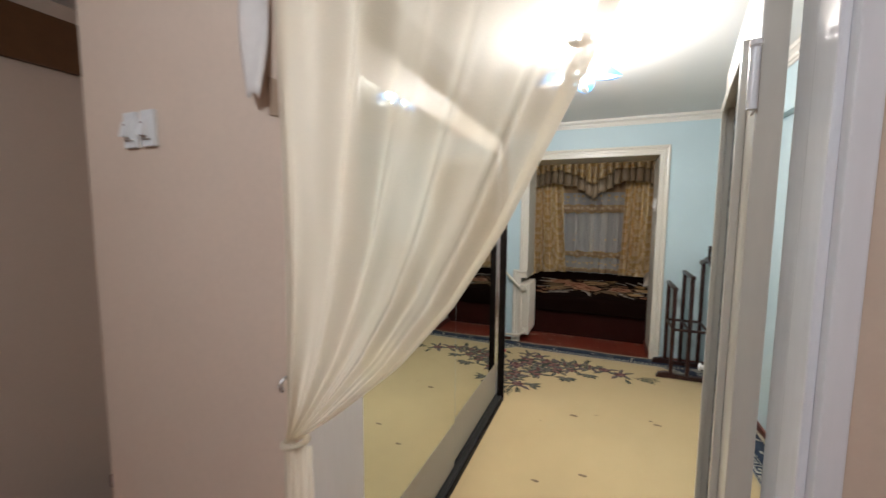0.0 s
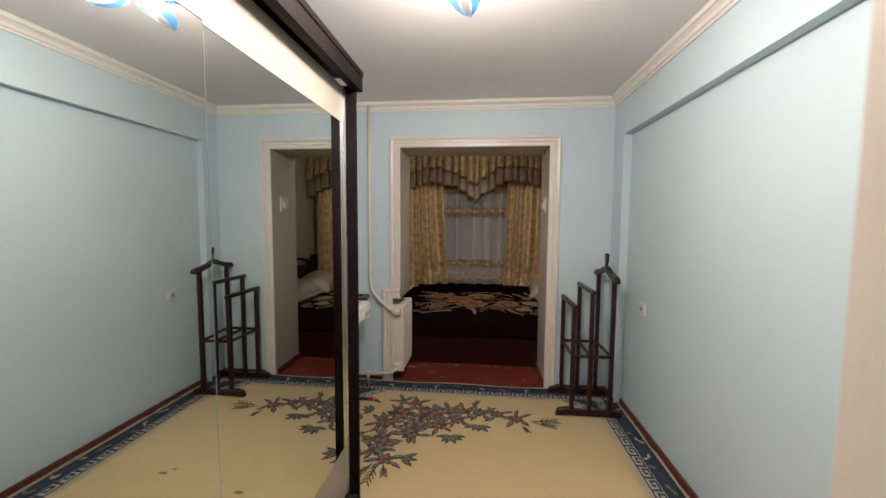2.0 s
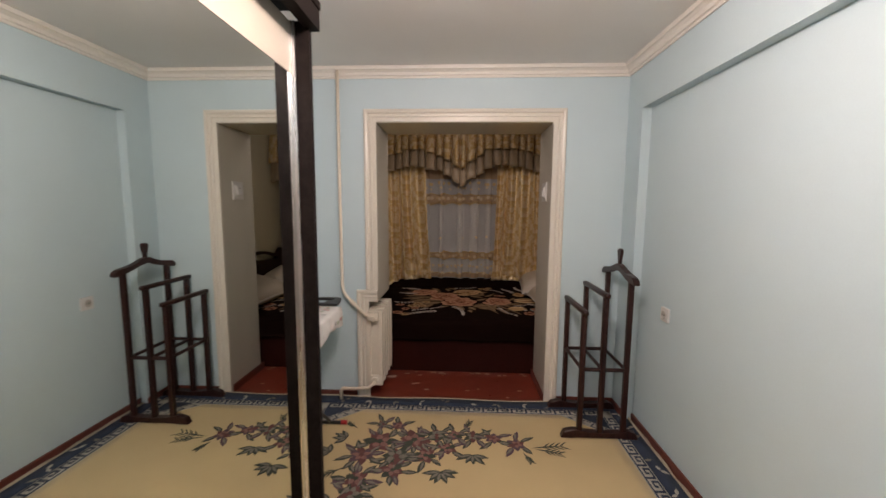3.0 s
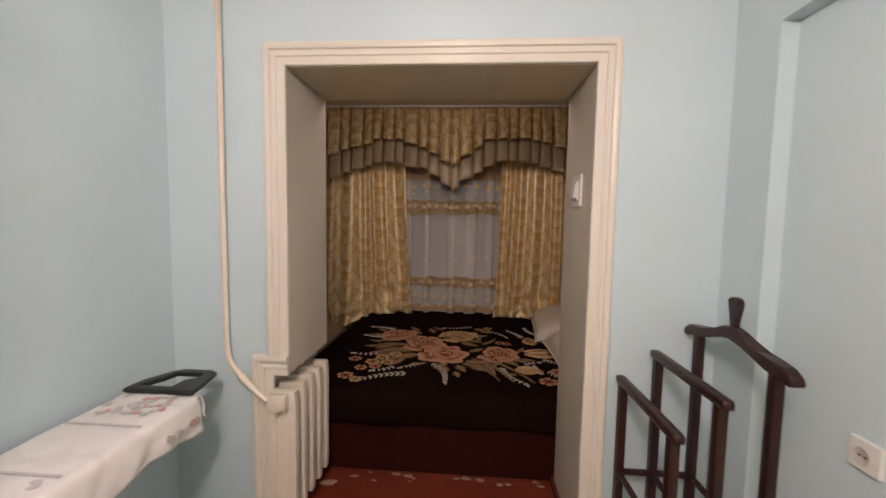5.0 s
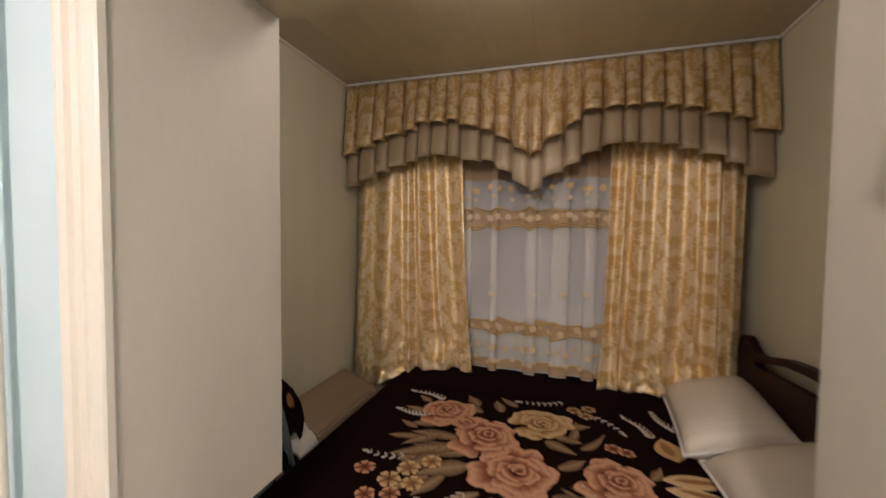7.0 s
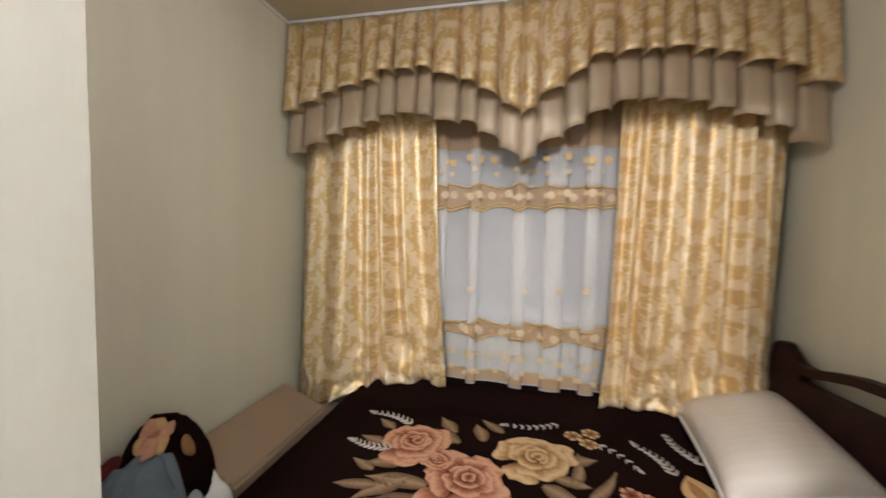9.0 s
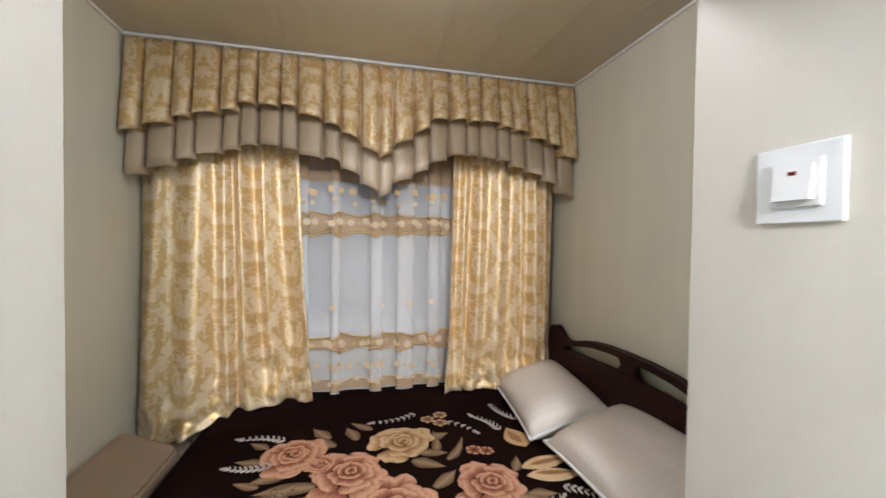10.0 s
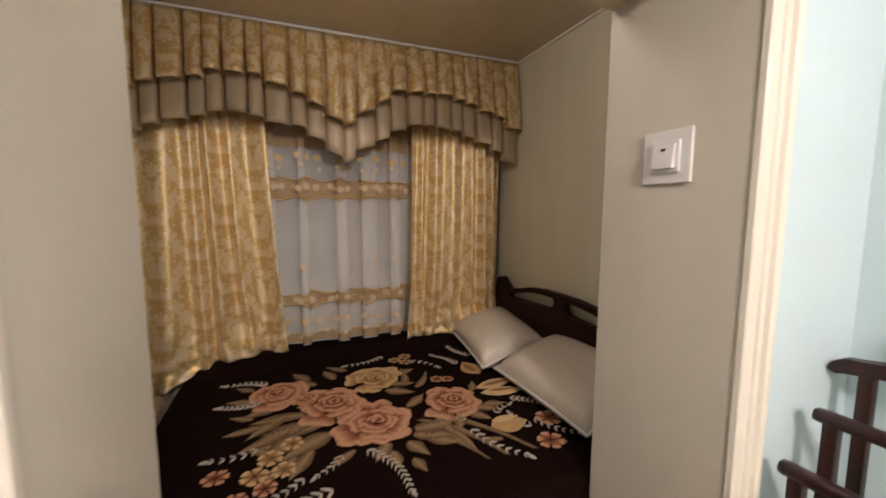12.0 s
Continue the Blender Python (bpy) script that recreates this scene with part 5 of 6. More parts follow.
for f in ((0.10, 5.46, 0.21, 5.17, 0.12, 0.050, 9), (-0.02, 5.27, -0.31, 5.15, -0.08, 0.062, 7), (-0.28, 5.62, -0.47, 5.60, 0.1, 0.05, 4), (-0.30, 6.02, -0.49, 6.03, 0.1, 0.055, 6), (-0.28, 6.22, -0.50, 6.28, -0.1, 0.055, 6),
          (0.56, 5.45, 0.70, 5.19, -0.1, 0.052, 6), (0.87, 5.42, 1.00, 5.23, -0.1, 0.050, 5), (0.40, 6.40, 0.14, 6.33, 0.1, 0.045, 6), (0.52, 6.27, 0.66, 6.12, 0.1, 0.045, 4), (0.95, 6.20, 0.86, 6.42, 0.1, 0.055, 6),
          (0.80, 6.10, 0.70, 6.30, -0.1, 0.052, 6), (0.86, 5.62, 1.00, 5.50, 0.1, 0.05, 5), (-0.12, 5.38, -0.26, 5.30, 0.1, 0.045, 4), (0.02, 5.46, -0.09, 5.36, 0.1, 0.045, 4), (0.60, 5.50, 0.46, 5.62, 0.1, 0.04, 4), (0.84, 5.34, 0.80, 5.48, 0.1, 0.045, 4), (0.72, 5.50, 0.84, 5.56, 0.1, 0.04, 3)):
    fern(*f)
for x, y, r, kind, turn in ((-0.245, 6.08, 0.158, "coral", 0.3), (0.26, 6.09, 0.165, "cream", 0.1), (-0.11, 5.97, 0.085, "coral", 1.4), (0.01, 5.88, 0.185, "coral", 0.8), (0.175, 5.64, 0.200, "coral", 0.2), (0.58, 5.69, 0.165, "coral", 0.5)):
    rose(x, y, r, kind, turn)
for x, y, r, kind in ((-0.25, 5.53, 0.055, "cream"), (-0.17, 5.60, 0.05, "cream"), (-0.30, 5.44, 0.055, "cream"), (-0.20, 5.44, 0.05, "cream"), (-0.43, 5.48, 0.05, "coral"), (-0.35, 5.33, 0.045, "coral"), (-0.41, 5.20, 0.055, "coral"), (-0.33, 5.15, 0.045, "cream"),
                      (-0.26, 5.36, 0.045, "coral"), (0.44, 6.30, 0.045, "cream"), (0.52, 6.34, 0.045, "cream"), (0.50, 6.25, 0.045, "cream"), (0.60, 5.95, 0.045, "coral"), (0.655, 5.93, 0.04, "coral"), (0.84, 5.23, 0.065, "coral"), (0.94, 5.38, 0.07, "coral")):
    blossom(x, y, r, kind, 3 * x + y)
bm = bmesh.new()
flat_shape(bm, leaf_outline(0.86, 5.93, 1.7, 0.19, 0.13), 0.002, 0)
flat_shape(bm, leaf_outline(0.85, 5.96, 1.75, 0.13, 0.05), 0.0028, 1)
part("calla_print", bm, [PLUSH["cream"], PLUSH["cream_dark"]], blanket, "cream calla bloom")
for a, l in ((0.15, 0.27), (-0.12, 0.25)):
    bm = bmesh.new()
    flat_shape(bm, leaf_outline(0.76, 5.77 - 0.06 * (a < 0), a, l, 0.085), 0.002, 0)
    flat_shape(bm, leaf_outline(0.80, 5.775 - 0.06 * (a < 0), a, l * 0.7, 0.03), 0.0028, 1)
    part("lily_print", bm, [PLUSH["cream_light"], PLUSH["cream_dark"]], blanket)
bm = bmesh.new()
flat_shape(bm, leaf_outline(0.66, 5.42, -0.1, 0.18, 0.13), 0.002, 0)
flat_shape(bm, leaf_outline(0.68, 5.45, 0.0, 0.14, 0.05), 0.0028, 1)
part("tulip_print", bm, [PLUSH["cream"], PLUSH["cream_light"]], blanket, "cream tulip bloom")

# ---- bedroom: pillows ----
def pillow(name, w, d, h, m, label):
    ob = thing(name, (0, 0, 0), label, "pillow", "pillows on the bed")
    bm = bmesh.new()
    n = 26
    rings = {}
    for side in (1, -1):
        for i in range(n + 1):
            for j in range(n + 1):
                a, b = 2 * i / n - 1, 2 * j / n - 1
                edge = i in (0, n) or j in (0, n)
                if side == -1 and edge:
                    rings[(side, i, j)] = rings[(1, i, j)]
                    continue
                pull = 1 - 0.05 * (1 - abs(a) ** 3) * abs(b) ** 2 - 0.05 * (1 - abs(b) ** 3) * abs(a) ** 2
                fat = (max(0, 1 - a ** 4) * max(0, 1 - b ** 4)) ** 0.55
                wr = 0.010 * noise.noise(Vector((a * 2.2, b * 2.2, side * 2.0 + w))) * (0.4 + abs(a * b)) * (1 - fat * 0.3)
                rings[(side, i, j)] = bm.verts.new((a * w / 2 * pull, b * d / 2 * pull, side * (h / 2 * fat + (0 if edge else wr))))
        for i in range(n):
            for j in range(n):
                f = [rings[(side, i, j)], rings[(side, i + 1, j)], rings[(side, i + 1, j + 1)], rings[(side, i, j + 1)]]
                bm.faces.new(f if side == 1 else f[::-1])
    part("cushion", bm, LINEN, ob, "", True)
    bm = bmesh.new()
    loop = []
    for a, b in [(-1 + 2 * k / 20, -1) for k in range(20)] + [(1, -1 + 2 * k / 20) for k in range(20)] + [(1 - 2 * k / 20, 1) for k in range(20)] + [(-1, 1 - 2 * k / 20) for k in range(21)]:
        pull = 1 - 0.05 * (1 - abs(a) ** 3) * abs(b) ** 2 - 0.05 * (1 - abs(b) ** 3) * abs(a) ** 2
        loop.append((a * w / 2 * pull, b * d / 2 * pull, 0))
    add_tube(bm, loop, 0.008, 6)
    part("piping", bm, WHITECLOTH, ob, "white edge seam", True)
    ob.matrix_basis = m
    return ob


pillow("pillow", 0.44, 0.66, 0.21, pose(1.115, 6.22, 0.63, 3, -17, -6), "ivory striped satin pillow leaning on the headboard")
pillow("pillow", 0.46, 0.76, 0.21, pose(1.135, 5.48, 0.645, -2, -17, 0), "ivory striped satin pillow leaning on the headboard")

# ---- bedroom: bench with bedding beside the bed's foot ----
bench = thing("bench", (-0.92, 6.1, 0.0), "low bench with a tan velour cushion between wall and bed", "bench")
bm = bmesh.new()
add_prism(bm, [(BED_W + 0.01, 0.43), (BED_W + 0.01, 0.580), (BED_W + 0.04, 0.600), (-0.82, 0.510), (-0.79, 0.490), (-0.79, 0.43)], "y", 5.66, 6.30)
bmesh.ops.bevel(bm, geom=bm.edges[:], offset=0.012, segments=2, affect="EDGES")
part("cushion", local(bench, bm), BENCH, bench, "tan velour cushion", "auto")
bm = bmesh.new()
add_box(bm, BED_W + 0.01, -0.80, 5.08, 6.50, 0.28, 0.43, 0.03)
part("seat", local(bench, bm), BENCH, bench, "", "auto")
bm = bmesh.new()
add_box(bm, BED_W + 0.02, -0.81, 5.10, 6.48, 0.0, 0.28, 0.004)
part("base", local(bench, bm), BEDBOARD, bench)


def heap(a, b, cx, cy, rx, ry, h, seed):
    """A rumpled pile over a, b in -1..1; steep sides, uneven top."""
    r = max(0.0, 1 - (a * a + b * b) * 0.9)
    lump = noise.noise(Vector((a * 1.6, b * 1.6, seed))) + 0.45 * noise.noise(Vector((a * 4.2, b * 4.2, seed + 3)))
    return Vector((cx + a * rx + 0.012 * lump * r, cy + b * ry, 0.432 + h * r ** 0.42 * (1 + 0.16 * lump)))


def pile(name, material, label, category, spec):
    bm = bmesh.new()
    add_sheet(bm, lambda s, t: heap(2 * s - 1, 2 * t - 1, *spec), 30, 30, 0.006)
    return solid(name, bm, material, label, category, smooth=True)


FOLDED = (-0.935, 5.53, 0.110, 0.17, 0.37, 1.0)
folded = pile("folded_blanket", BLANKET, "dark brown plush blanket folded in a heap", "blanket", FOLDED)


def heap_petal(a0, b0, ra, rb, lift, material, name, label):
    """A round printed patch lying on the folded blanket."""
    bm = bmesh.new()
    def fn(s, t):
        a, b = a0 + ra * t * math.cos(6.283 * s), b0 + rb * t * math.sin(6.283 * s)
        return heap(a, b, *FOLDED) + Vector((0.006 + lift, -0.006 - lift, 0.008 + lift))
    add_sheet(bm, fn, 18, 3, 0.002)
    part(name, bm, material, folded, label, True)


for k in range(6):
    a = 1.05 * k
    heap_petal(0.22 + 0.20 * math.cos(a), -0.30 + 0.20 * math.sin(a), 0.17, 0.15, 0.0006 * k, PLUSH["coral_light" if k % 2 else "cream"], "petal_print", "coral petal on the plush")
heap_petal(0.22, -0.30, 0.12, 0.11, 0.005, PLUSH["coral"], "flower_heart", "coral flower heart")
heap_petal(0.72, 0.10, 0.10, 0.14, 0.002, PLUSH["cream_dark"], "petal_print", "tan petal on the plush")
JEANS = (-0.900, 5.41, 0.115, 0.135, 0.30, 4.0)
jeans = pile("denim_trousers", DENIM, "folded grey-blue denim trousers on the bench", "clothing", JEANS)
bm = bmesh.new()
add_tube(bm, [heap(-0.75 + 0.1 * k, 0.52 - 0.012 * k, *JEANS) + Vector((0, 0, 0.004)) for k in range(16)], 0.007, 6)
part("waistband", bm, DENIM, jeans, "stitched waistband", True)
pile("red_garment", REDCLOTH, "crumpled dark red garment", "clothing", (-0.972, 5.39, 0.065, 0.10, 0.29, 7.0))
pile("pink_garment", PINKCLOTH, "crumpled bright pink garment", "clothing", (-0.955, 5.22, 0.070, 0.080, 0.255, 9.0))
pile("brown_garment", BROWNCLOTH, "crumpled ochre-brown garment on the bench", "clothing", (-1.000, 5.33, 0.040, 0.085, 0.36, 12.0))
bm = bmesh.new()
add_sheet(bm, lambda s, t: Vector((-0.785 - 0.10 * s, 5.52 + 0.13 * t, 0.455 + 0.12 * s ** 0.7 * (0.35 + 0.65 * t) + 0.012 * noise.noise(Vector((s * 3, t * 3, 5))))), 14, 16, 0.012)
solid("white_towel", bm, WHITECLOTH, "white folded cloth against the cushion", "cloth", smooth=True)

# ---- bedroom: curtains ----
drapes = thing("gold_curtain", (0.15, 6.5, BED_CEIL), "gold damask curtains under a pleated two-tier valance", "curtain")


def drape(x_top, x_bot, z_bot, y0, folds, amp, seed, name, forward):
    """A gathered panel: soft even folds above, deeper below, crumpled where the hem meets the bed."""
    (a0, a1), (b0, b1) = x_top, x_bot
    def fn(s, t):
        z = z_bot(s) + (2.40 - z_bot(s)) * t
        k = (1 - t) ** 2.2
        x = (a0 + (a1 - a0) * s) * (1 - k) + (b0 + (b1 - b0) * s) * k
        ph = s * 2 * math.pi * folds + 1.5 * math.sin(3 * s * math.pi + seed) + 0.35 * math.sin(4 * t + 5 * s)
        wob = noise.noise(Vector((s * 7, t * 2.2, seed)))
        low = max(0, 0.22 - t) / 0.22
        swell = (1 - 0.45 * low) * (0.55 + 0.5 * noise.noise(Vector((s * 4, 0.3, seed + 9))) + 0.95 * (1 - t))
        fold = 0.72 * math.sin(ph + 0.5 * wob) + 0.42 * math.sin(0.43 * ph + seed) + 0.22 * noise.noise(Vector((s * 18, t * 0.8, seed + 7)))
        crumple = 0.060 * noise.noise(Vector((s * 8, t * 14, seed + 3))) + 0.026 * low * noise.noise(Vector((s * 20, t * 36, seed + 5)))
        return Vector((x + 0.010 * wob + 0.02 * low * math.sin(ph * 0.5), y0 - forward(s) * (1 - t) ** 1.6 + amp * fold * swell + 0.012 * wob + low * crumple, z))
    bm = bmesh.new()
    width = (a1 - a0) * 1.3
    add_sheet(bm, fn, 190, 130, 0.002, lambda s, t: (s * width + seed, (z_bot(s) + (2.40 - z_bot(s)) * t)))
    part(name, local(drapes, bm), GOLD, drapes)


drape((-1.03, -0.27), (-1.035, -0.17), lambda s: lerp_table([(0, 0.40), (0.22, 0.45), (0.5, 0.58), (1, 0.60)], s), 6.50, 6, 0.038, 1.0, "side_curtain", lambda s: 0.11 * max(0.0, 1 - 1.3 * s))
drape((0.62, 1.30), (0.58, 1.29), lambda s: 0.59, 6.50, 6, 0.038, 5.0, "side_curtain", lambda s: 0.02)


def net(s, t):
    """The embroidered tulle between the side curtains."""
    fold = 2 * math.pi * (5.5 * s + 0.14 * math.sin(9 * s) + 0.06 * math.sin(23 * s))
    x = -0.36 + 1.10 * s + (0.078 + 0.020 * math.sin(11 * s + 1)) * math.sin(fold)
    zb = 0.575 + 0.015 * math.sin(9 * s) - (0.05 * math.exp(-((s - 0.86) / 0.05) ** 2))
    z = zb + (2.40 - zb) * t
    return Vector((x, 6.60 + 0.030 * math.cos(fold) + 0.01 * noise.noise(Vector((x * 5, z * 1.5, 3))), z))


bm = bmesh.new()
add_sheet(bm, net, 260, 40, 0.0, lambda s, t: (s * 1.6, t * 1.9))
part("net_curtain", local(drapes, bm), TULLE, drapes, "grey-white sheer net curtain")


def net_at(x, z, off):
    s = (x + 0.36) / 1.10
    zb = 0.575 + 0.015 * math.sin(9 * s) - (0.05 * math.exp(-((s - 0.86) / 0.05) ** 2))
    p = net(s, (z - zb) / (2.40 - zb))
    return Vector((p.x, p.y - off, z))


def stitched(points, r, material, name, label=""):
    bm = bmesh.new()
    add_tube(bm, points, r, 5)
    part(name, local(drapes, bm), material, drapes, label, True)


def net_band(lo, hi, name, label):
    bm = bmesh.new()
    add_sheet(bm, lambda s, t: net_at(-0.35 + 1.08 * s, lo(-0.35 + 1.08 * s) + (hi(-0.35 + 1.08 * s) - lo(-0.35 + 1.08 * s)) * t, 0.004), 220, 3, 0.0, lambda s, t: (s * 1.6, t * 0.1))
    part(name, local(drapes, bm), BANDTULLE, drapes, label)


net_band(lambda x: 1.530 + 0.030 * abs(math.sin(math.pi * x / 0.095)), lambda x: 1.680 - 0.026 * abs(math.sin(math.pi * x / 0.095)), "organza_band", "tan organza band with gold loops")
net_band(lambda x: 0.825 + 0.034 * abs(math.sin(math.pi * x / 0.12)), lambda x: 0.945 - 0.030 * abs(math.sin(math.pi * x / 0.12)), "organza_band", "tan organza band with gold loops")
net_band(lambda x: 0.600, lambda x: 0.64 + 0.020 * abs(math.sin(math.pi * x / 0.10)), "organza_hem", "tan organza hem")
net_band(lambda x: 1.86, lambda x: 2.3, "organza_heading", "tan organza heading")
XS = [-0.34 + 1.06 * k / 240 for k in range(241)]
def scallop(x, z, amp, period, phase=0):
    return z + amp * abs(math.sin(math.pi * x / period + phase))
for z, amp, per, r in ((1.530, 0.030, 0.095, 0.007), (1.548, 0.028, 0.095, 0.004), (1.680, -0.026, 0.095, 0.006), (0.945, -0.030, 0.12, 0.007), (0.930, -0.028, 0.12, 0.004), (0.825, 0.034, 0.12, 0.007), (0.64, 0.020, 0.10, 0.005)):
    stitched([net_at(x, scallop(x, z, amp, per), 0.006) for x in XS], r, EMBROIDERY, "scalloped_stitching", "gold scalloped embroidery")


def stitched_flower(bm, x, z, r, n=5, turn=0.0):
    """A flat five-petalled flower on the net's surface."""
    c = net_at(x, z, 0.010)
    for k in range(n):
        a = turn + 2 * math.pi * k / n
        pts = []
        for j in range(8):
            b = 2 * math.pi * j / 8
            pts.append((r * 0.42 * math.cos(a) + r * 0.48 * math.cos(b) * math.cos(a) - r * 0.3 * math.sin(b) * math.sin(a), r * 0.42 * math.sin(a) + r * 0.48 * math.cos(b) * math.sin(a) + r * 0.3 * math.sin(b) * math.cos(a)))
        bm.faces.new([bm.verts.new((c.x + px, c.y - 0.0007 * k, c.z + pz)) for px, pz in pts])


for z, count, r, mat, off in ((1.615, 24, 0.026, EMBLIGHT, 0.02), (1.615, 24, 0.016, EMBROIDERY, 0.042), (0.885, 18, 0.028, EMBLIGHT, 0.0), (0.885, 18, 0.017, EMBROIDERY, 0.03), (0.745, 20, 0.024, EMBLIGHT, 0.0), (0.755, 20, 0.014, EMBROIDERY, 0.025), (0.66, 22, 0.020, EMBLIGHT, 0.01), (1.12, 5, 0.022, EMBLIGHT, 0.06), (1.80, 14, 0.026, EMBROIDERY, 0.0), (1.74, 18, 0.018, EMBLIGHT, 0.03)):
    for k in range(count):
        bm = bmesh.new()
        stitched_flower(bm, -0.33 + off + (1.00 * k) / count, z + 0.012 * math.sin(5.1 * k), r, 8 if 0.017 < r < 0.029 else 5, 0.7 * k)
        bm.normal_update()
        bmesh.ops.solidify(bm, geom=bm.faces[:], thickness=0.0004)
        part("stitched_flower", local(drapes, bm), mat, drapes)

# two-tier pleated valance, each pleat with its own step at the hem
UPPER = [(-1.04, 1.995), (-0.86, 2.065), (-0.64, 2.14), (-0.45, 2.18), (-0.30, 2.185), (-0.15, 2.14), (-0.02, 2.085), (0.09, 2.01), (0.17, 1.935), (0.25, 2.01), (0.35, 2.085), (0.46, 2.18), (0.70, 2.20), (0.99, 2.155), (1.17, 2.09), (1.34, 2.005)]
LOWER = [(-1.04, 1.79), (-0.92, 1.84), (-0.78, 1.905), (-0.64, 1.94), (-0.42, 2.00), (-0.25, 1.975), (-0.08, 1.935), (0.06, 1.85), (0.17, 1.735), (0.28, 1.84), (0.38, 1.89), (0.47, 1.95), (0.58, 2.0), (0.75, 2.01), (1.02, 1.95), (1.17, 1.88), (1.34, 1.775)]


def valance(table, y0, amp, pleats, material, name, z_top, label):
    x0, x1 = -1.035, 1.345
    def fn(s, t):
        x = x0 + (x1 - x0) * s
        cell = s * pleats + 0.11 * math.sin(s * 61) + 0.09 * math.sin(s * 23 + 1)
        c = (math.floor(cell) + 0.5) / pleats
        z_hem = 0.022 * noise.noise(Vector((math.floor(cell) * 1.7, 4, amp * 90))) + 0.55 * lerp_table(table, x0 + (x1 - x0) * min(1, c)) + 0.45 * lerp_table(table, x)
        z = z_top + (z_hem - z_top) * t
        f = cell - math.floor(cell)
        gap = math.exp(-(min(f, 1 - f) / (0.05 + 0.03 * t)) ** 2)
        belly = math.sin(math.pi * f) ** 0.7
        lean = 0.25 * noise.noise(Vector((math.floor(cell) * 3.1, 1, amp * 50)))
        out = amp * ((belly * 0.8 + lean * (f - 0.5)) * (0.3 + 0.7 * t) - 2.3 * gap * (0.30 + 0.70 * t))
        return Vector((x, y0 - out - 0.05 * t + 0.004 * noise.noise(Vector((s * 40, t * 3, 2))), z))
    bm = bmesh.new()
    add_sheet(bm, fn, pleats * 20, 12, 0.002, lambda s, t: (s * 2.9, t * 0.42 + 0.3))
    part(name, local(drapes, bm), material, drapes, label)


valance(LOWER, 6.400, 0.024, 24, TAUPE, "lower_valance", 2.40, "taupe pleated lower tier")
valance(UPPER, 6.362, 0.038, 24, GOLD, "upper_valance", 2.472, "gold pleated upper tier")
bm = bmesh.new()
add_box(bm, BED_W + 0.005, BED_E - 0.005, 6.352, 6.62, 2.474, 2.488, 0.003)
part("curtain_rail", local(drapes, bm), PVC, drapes, "white ceiling curtain rail")

# ---- room: rug with key border and carved flowers ----
rug = thing("rug", (0.3, 2.8, 0.0), "beige wool rug with navy key border and dark flowers", "rug")
RX0, RX1, RY0, RY1, RH = -0.965, 1.385, 0.98, 4.53, 0.012


def rug_z(x, y):
    """The far edge of the rug lies a little wavy against the threshold."""
    e = max(0.0, (y - 4.40) / 0.13)
    return RH + 0.010 * e * e * (0.6 + 0.5 * math.sin(7 * x + 1)) + 0.0015 * noise.noise(Vector((x * 2, y * 2, 0)))


def rug_patch(name, x0, x1, y0, y1, material, label="", lift=0.0, nx=None, ny=None):
    bm = bmesh.new()
    nx, ny = nx or max(1, int((x1 - x0) / 0.06)), ny or max(1, int((y1 - y0) / 0.06))
    add_sheet(bm, lambda s, t: Vector((x0 + (x1 - x0) * s, y0 + (y1 - y0) * t, rug_z(x0 + (x1 - x0) * s, y0 + (y1 - y0) * t) + lift)), nx, ny, RH * 0.9)
    part(name, local(rug, bm), material, rug, label)


FX0, FX1, FY1 = -0.80, 1.215, 4.345
rug_patch("field", FX0, FX1, RY0, FY1, RUG, "plain beige field")
rug_patch("key_band", FX0 - 0.075, FX0, RY0, FY1 + 0.075, RUGGREY)
rug_patch("key_band", FX1, FX1 + 0.075, RY0, FY1 + 0.075, RUGGREY)
rug_patch("key_band", FX0, FX1, FY1, FY1 + 0.075, RUGGREY)
rug_patch("navy_band", RX0, FX0 - 0.075, RY0, RY1 - 0.012, RUGBLUE, "navy outer band")
rug_patch("navy_band", FX1 + 0.075, RX1, RY0, RY1 - 0.012, RUGBLUE, "navy outer band")
rug_patch("navy_band", FX0 - 0.075, FX1 + 0.075, FY1 + 0.075, RY1 - 0.012, RUGBLUE, "navy outer band")
rug_patch("bound_edge", RX0, RX1, RY1 - 0.012, RY1, RUGEDGE, "pale bound edge", 0.002)
rug_patch("bound_edge", RX1, RX1 + 0.010, RY0, RY1, RUGEDGE, "pale bound edge", 0.002, 1)

KEY = [(0.0, 0.10, 0.0, 0.14), (0.0, 0.14, 0.0, 1.0), (0.0, 0.86, 0.86, 1.0), (0.72, 0.86, 0.36, 1.0), (0.36, 0.86, 0.36, 0.50), (0.36, 0.50, 0.36, 0.70), (0.0, 1.0, 0.0, 0.12)]


def key_run(horizontal, fixed, lo, hi, flip, name):
    bm = bmesh.new()
    unit = 0.105
    n = int((hi - lo) / unit)
    for k in range(n):
        base = lo + k * unit
        for a0, a1, b0, b1 in KEY[1:]:
            if flip:
                b0, b1 = 1 - b1, 1 - b0
            p0, p1 = base + a0 * unit, base + a1 * unit
            q0, q1 = fixed + 0.006 + b0 * 0.062, fixed + 0.006 + b1 * 0.062
            x0, x1, y0, y1 = (p0, p1, q0, q1) if horizontal else (q0, q1, p0, p1)
            z = rug_z((x0 + x1) / 2, (y0 + y1) / 2)
            add_box(bm, x0, x1, y0, y1, z - 0.004, z + 0.002)
    tagged(part(name, local(rug, bm), RUGBLUE, rug, "navy meander key pattern"), kind="stuff")


key_run(True, FY1, FX0, FX1, False, "key_pattern")
key_run(False, FX1, RY0, FY1, False, "key_pattern")
key_run(False, FX0 - 0.075, RY0, FY1, True, "key_pattern")


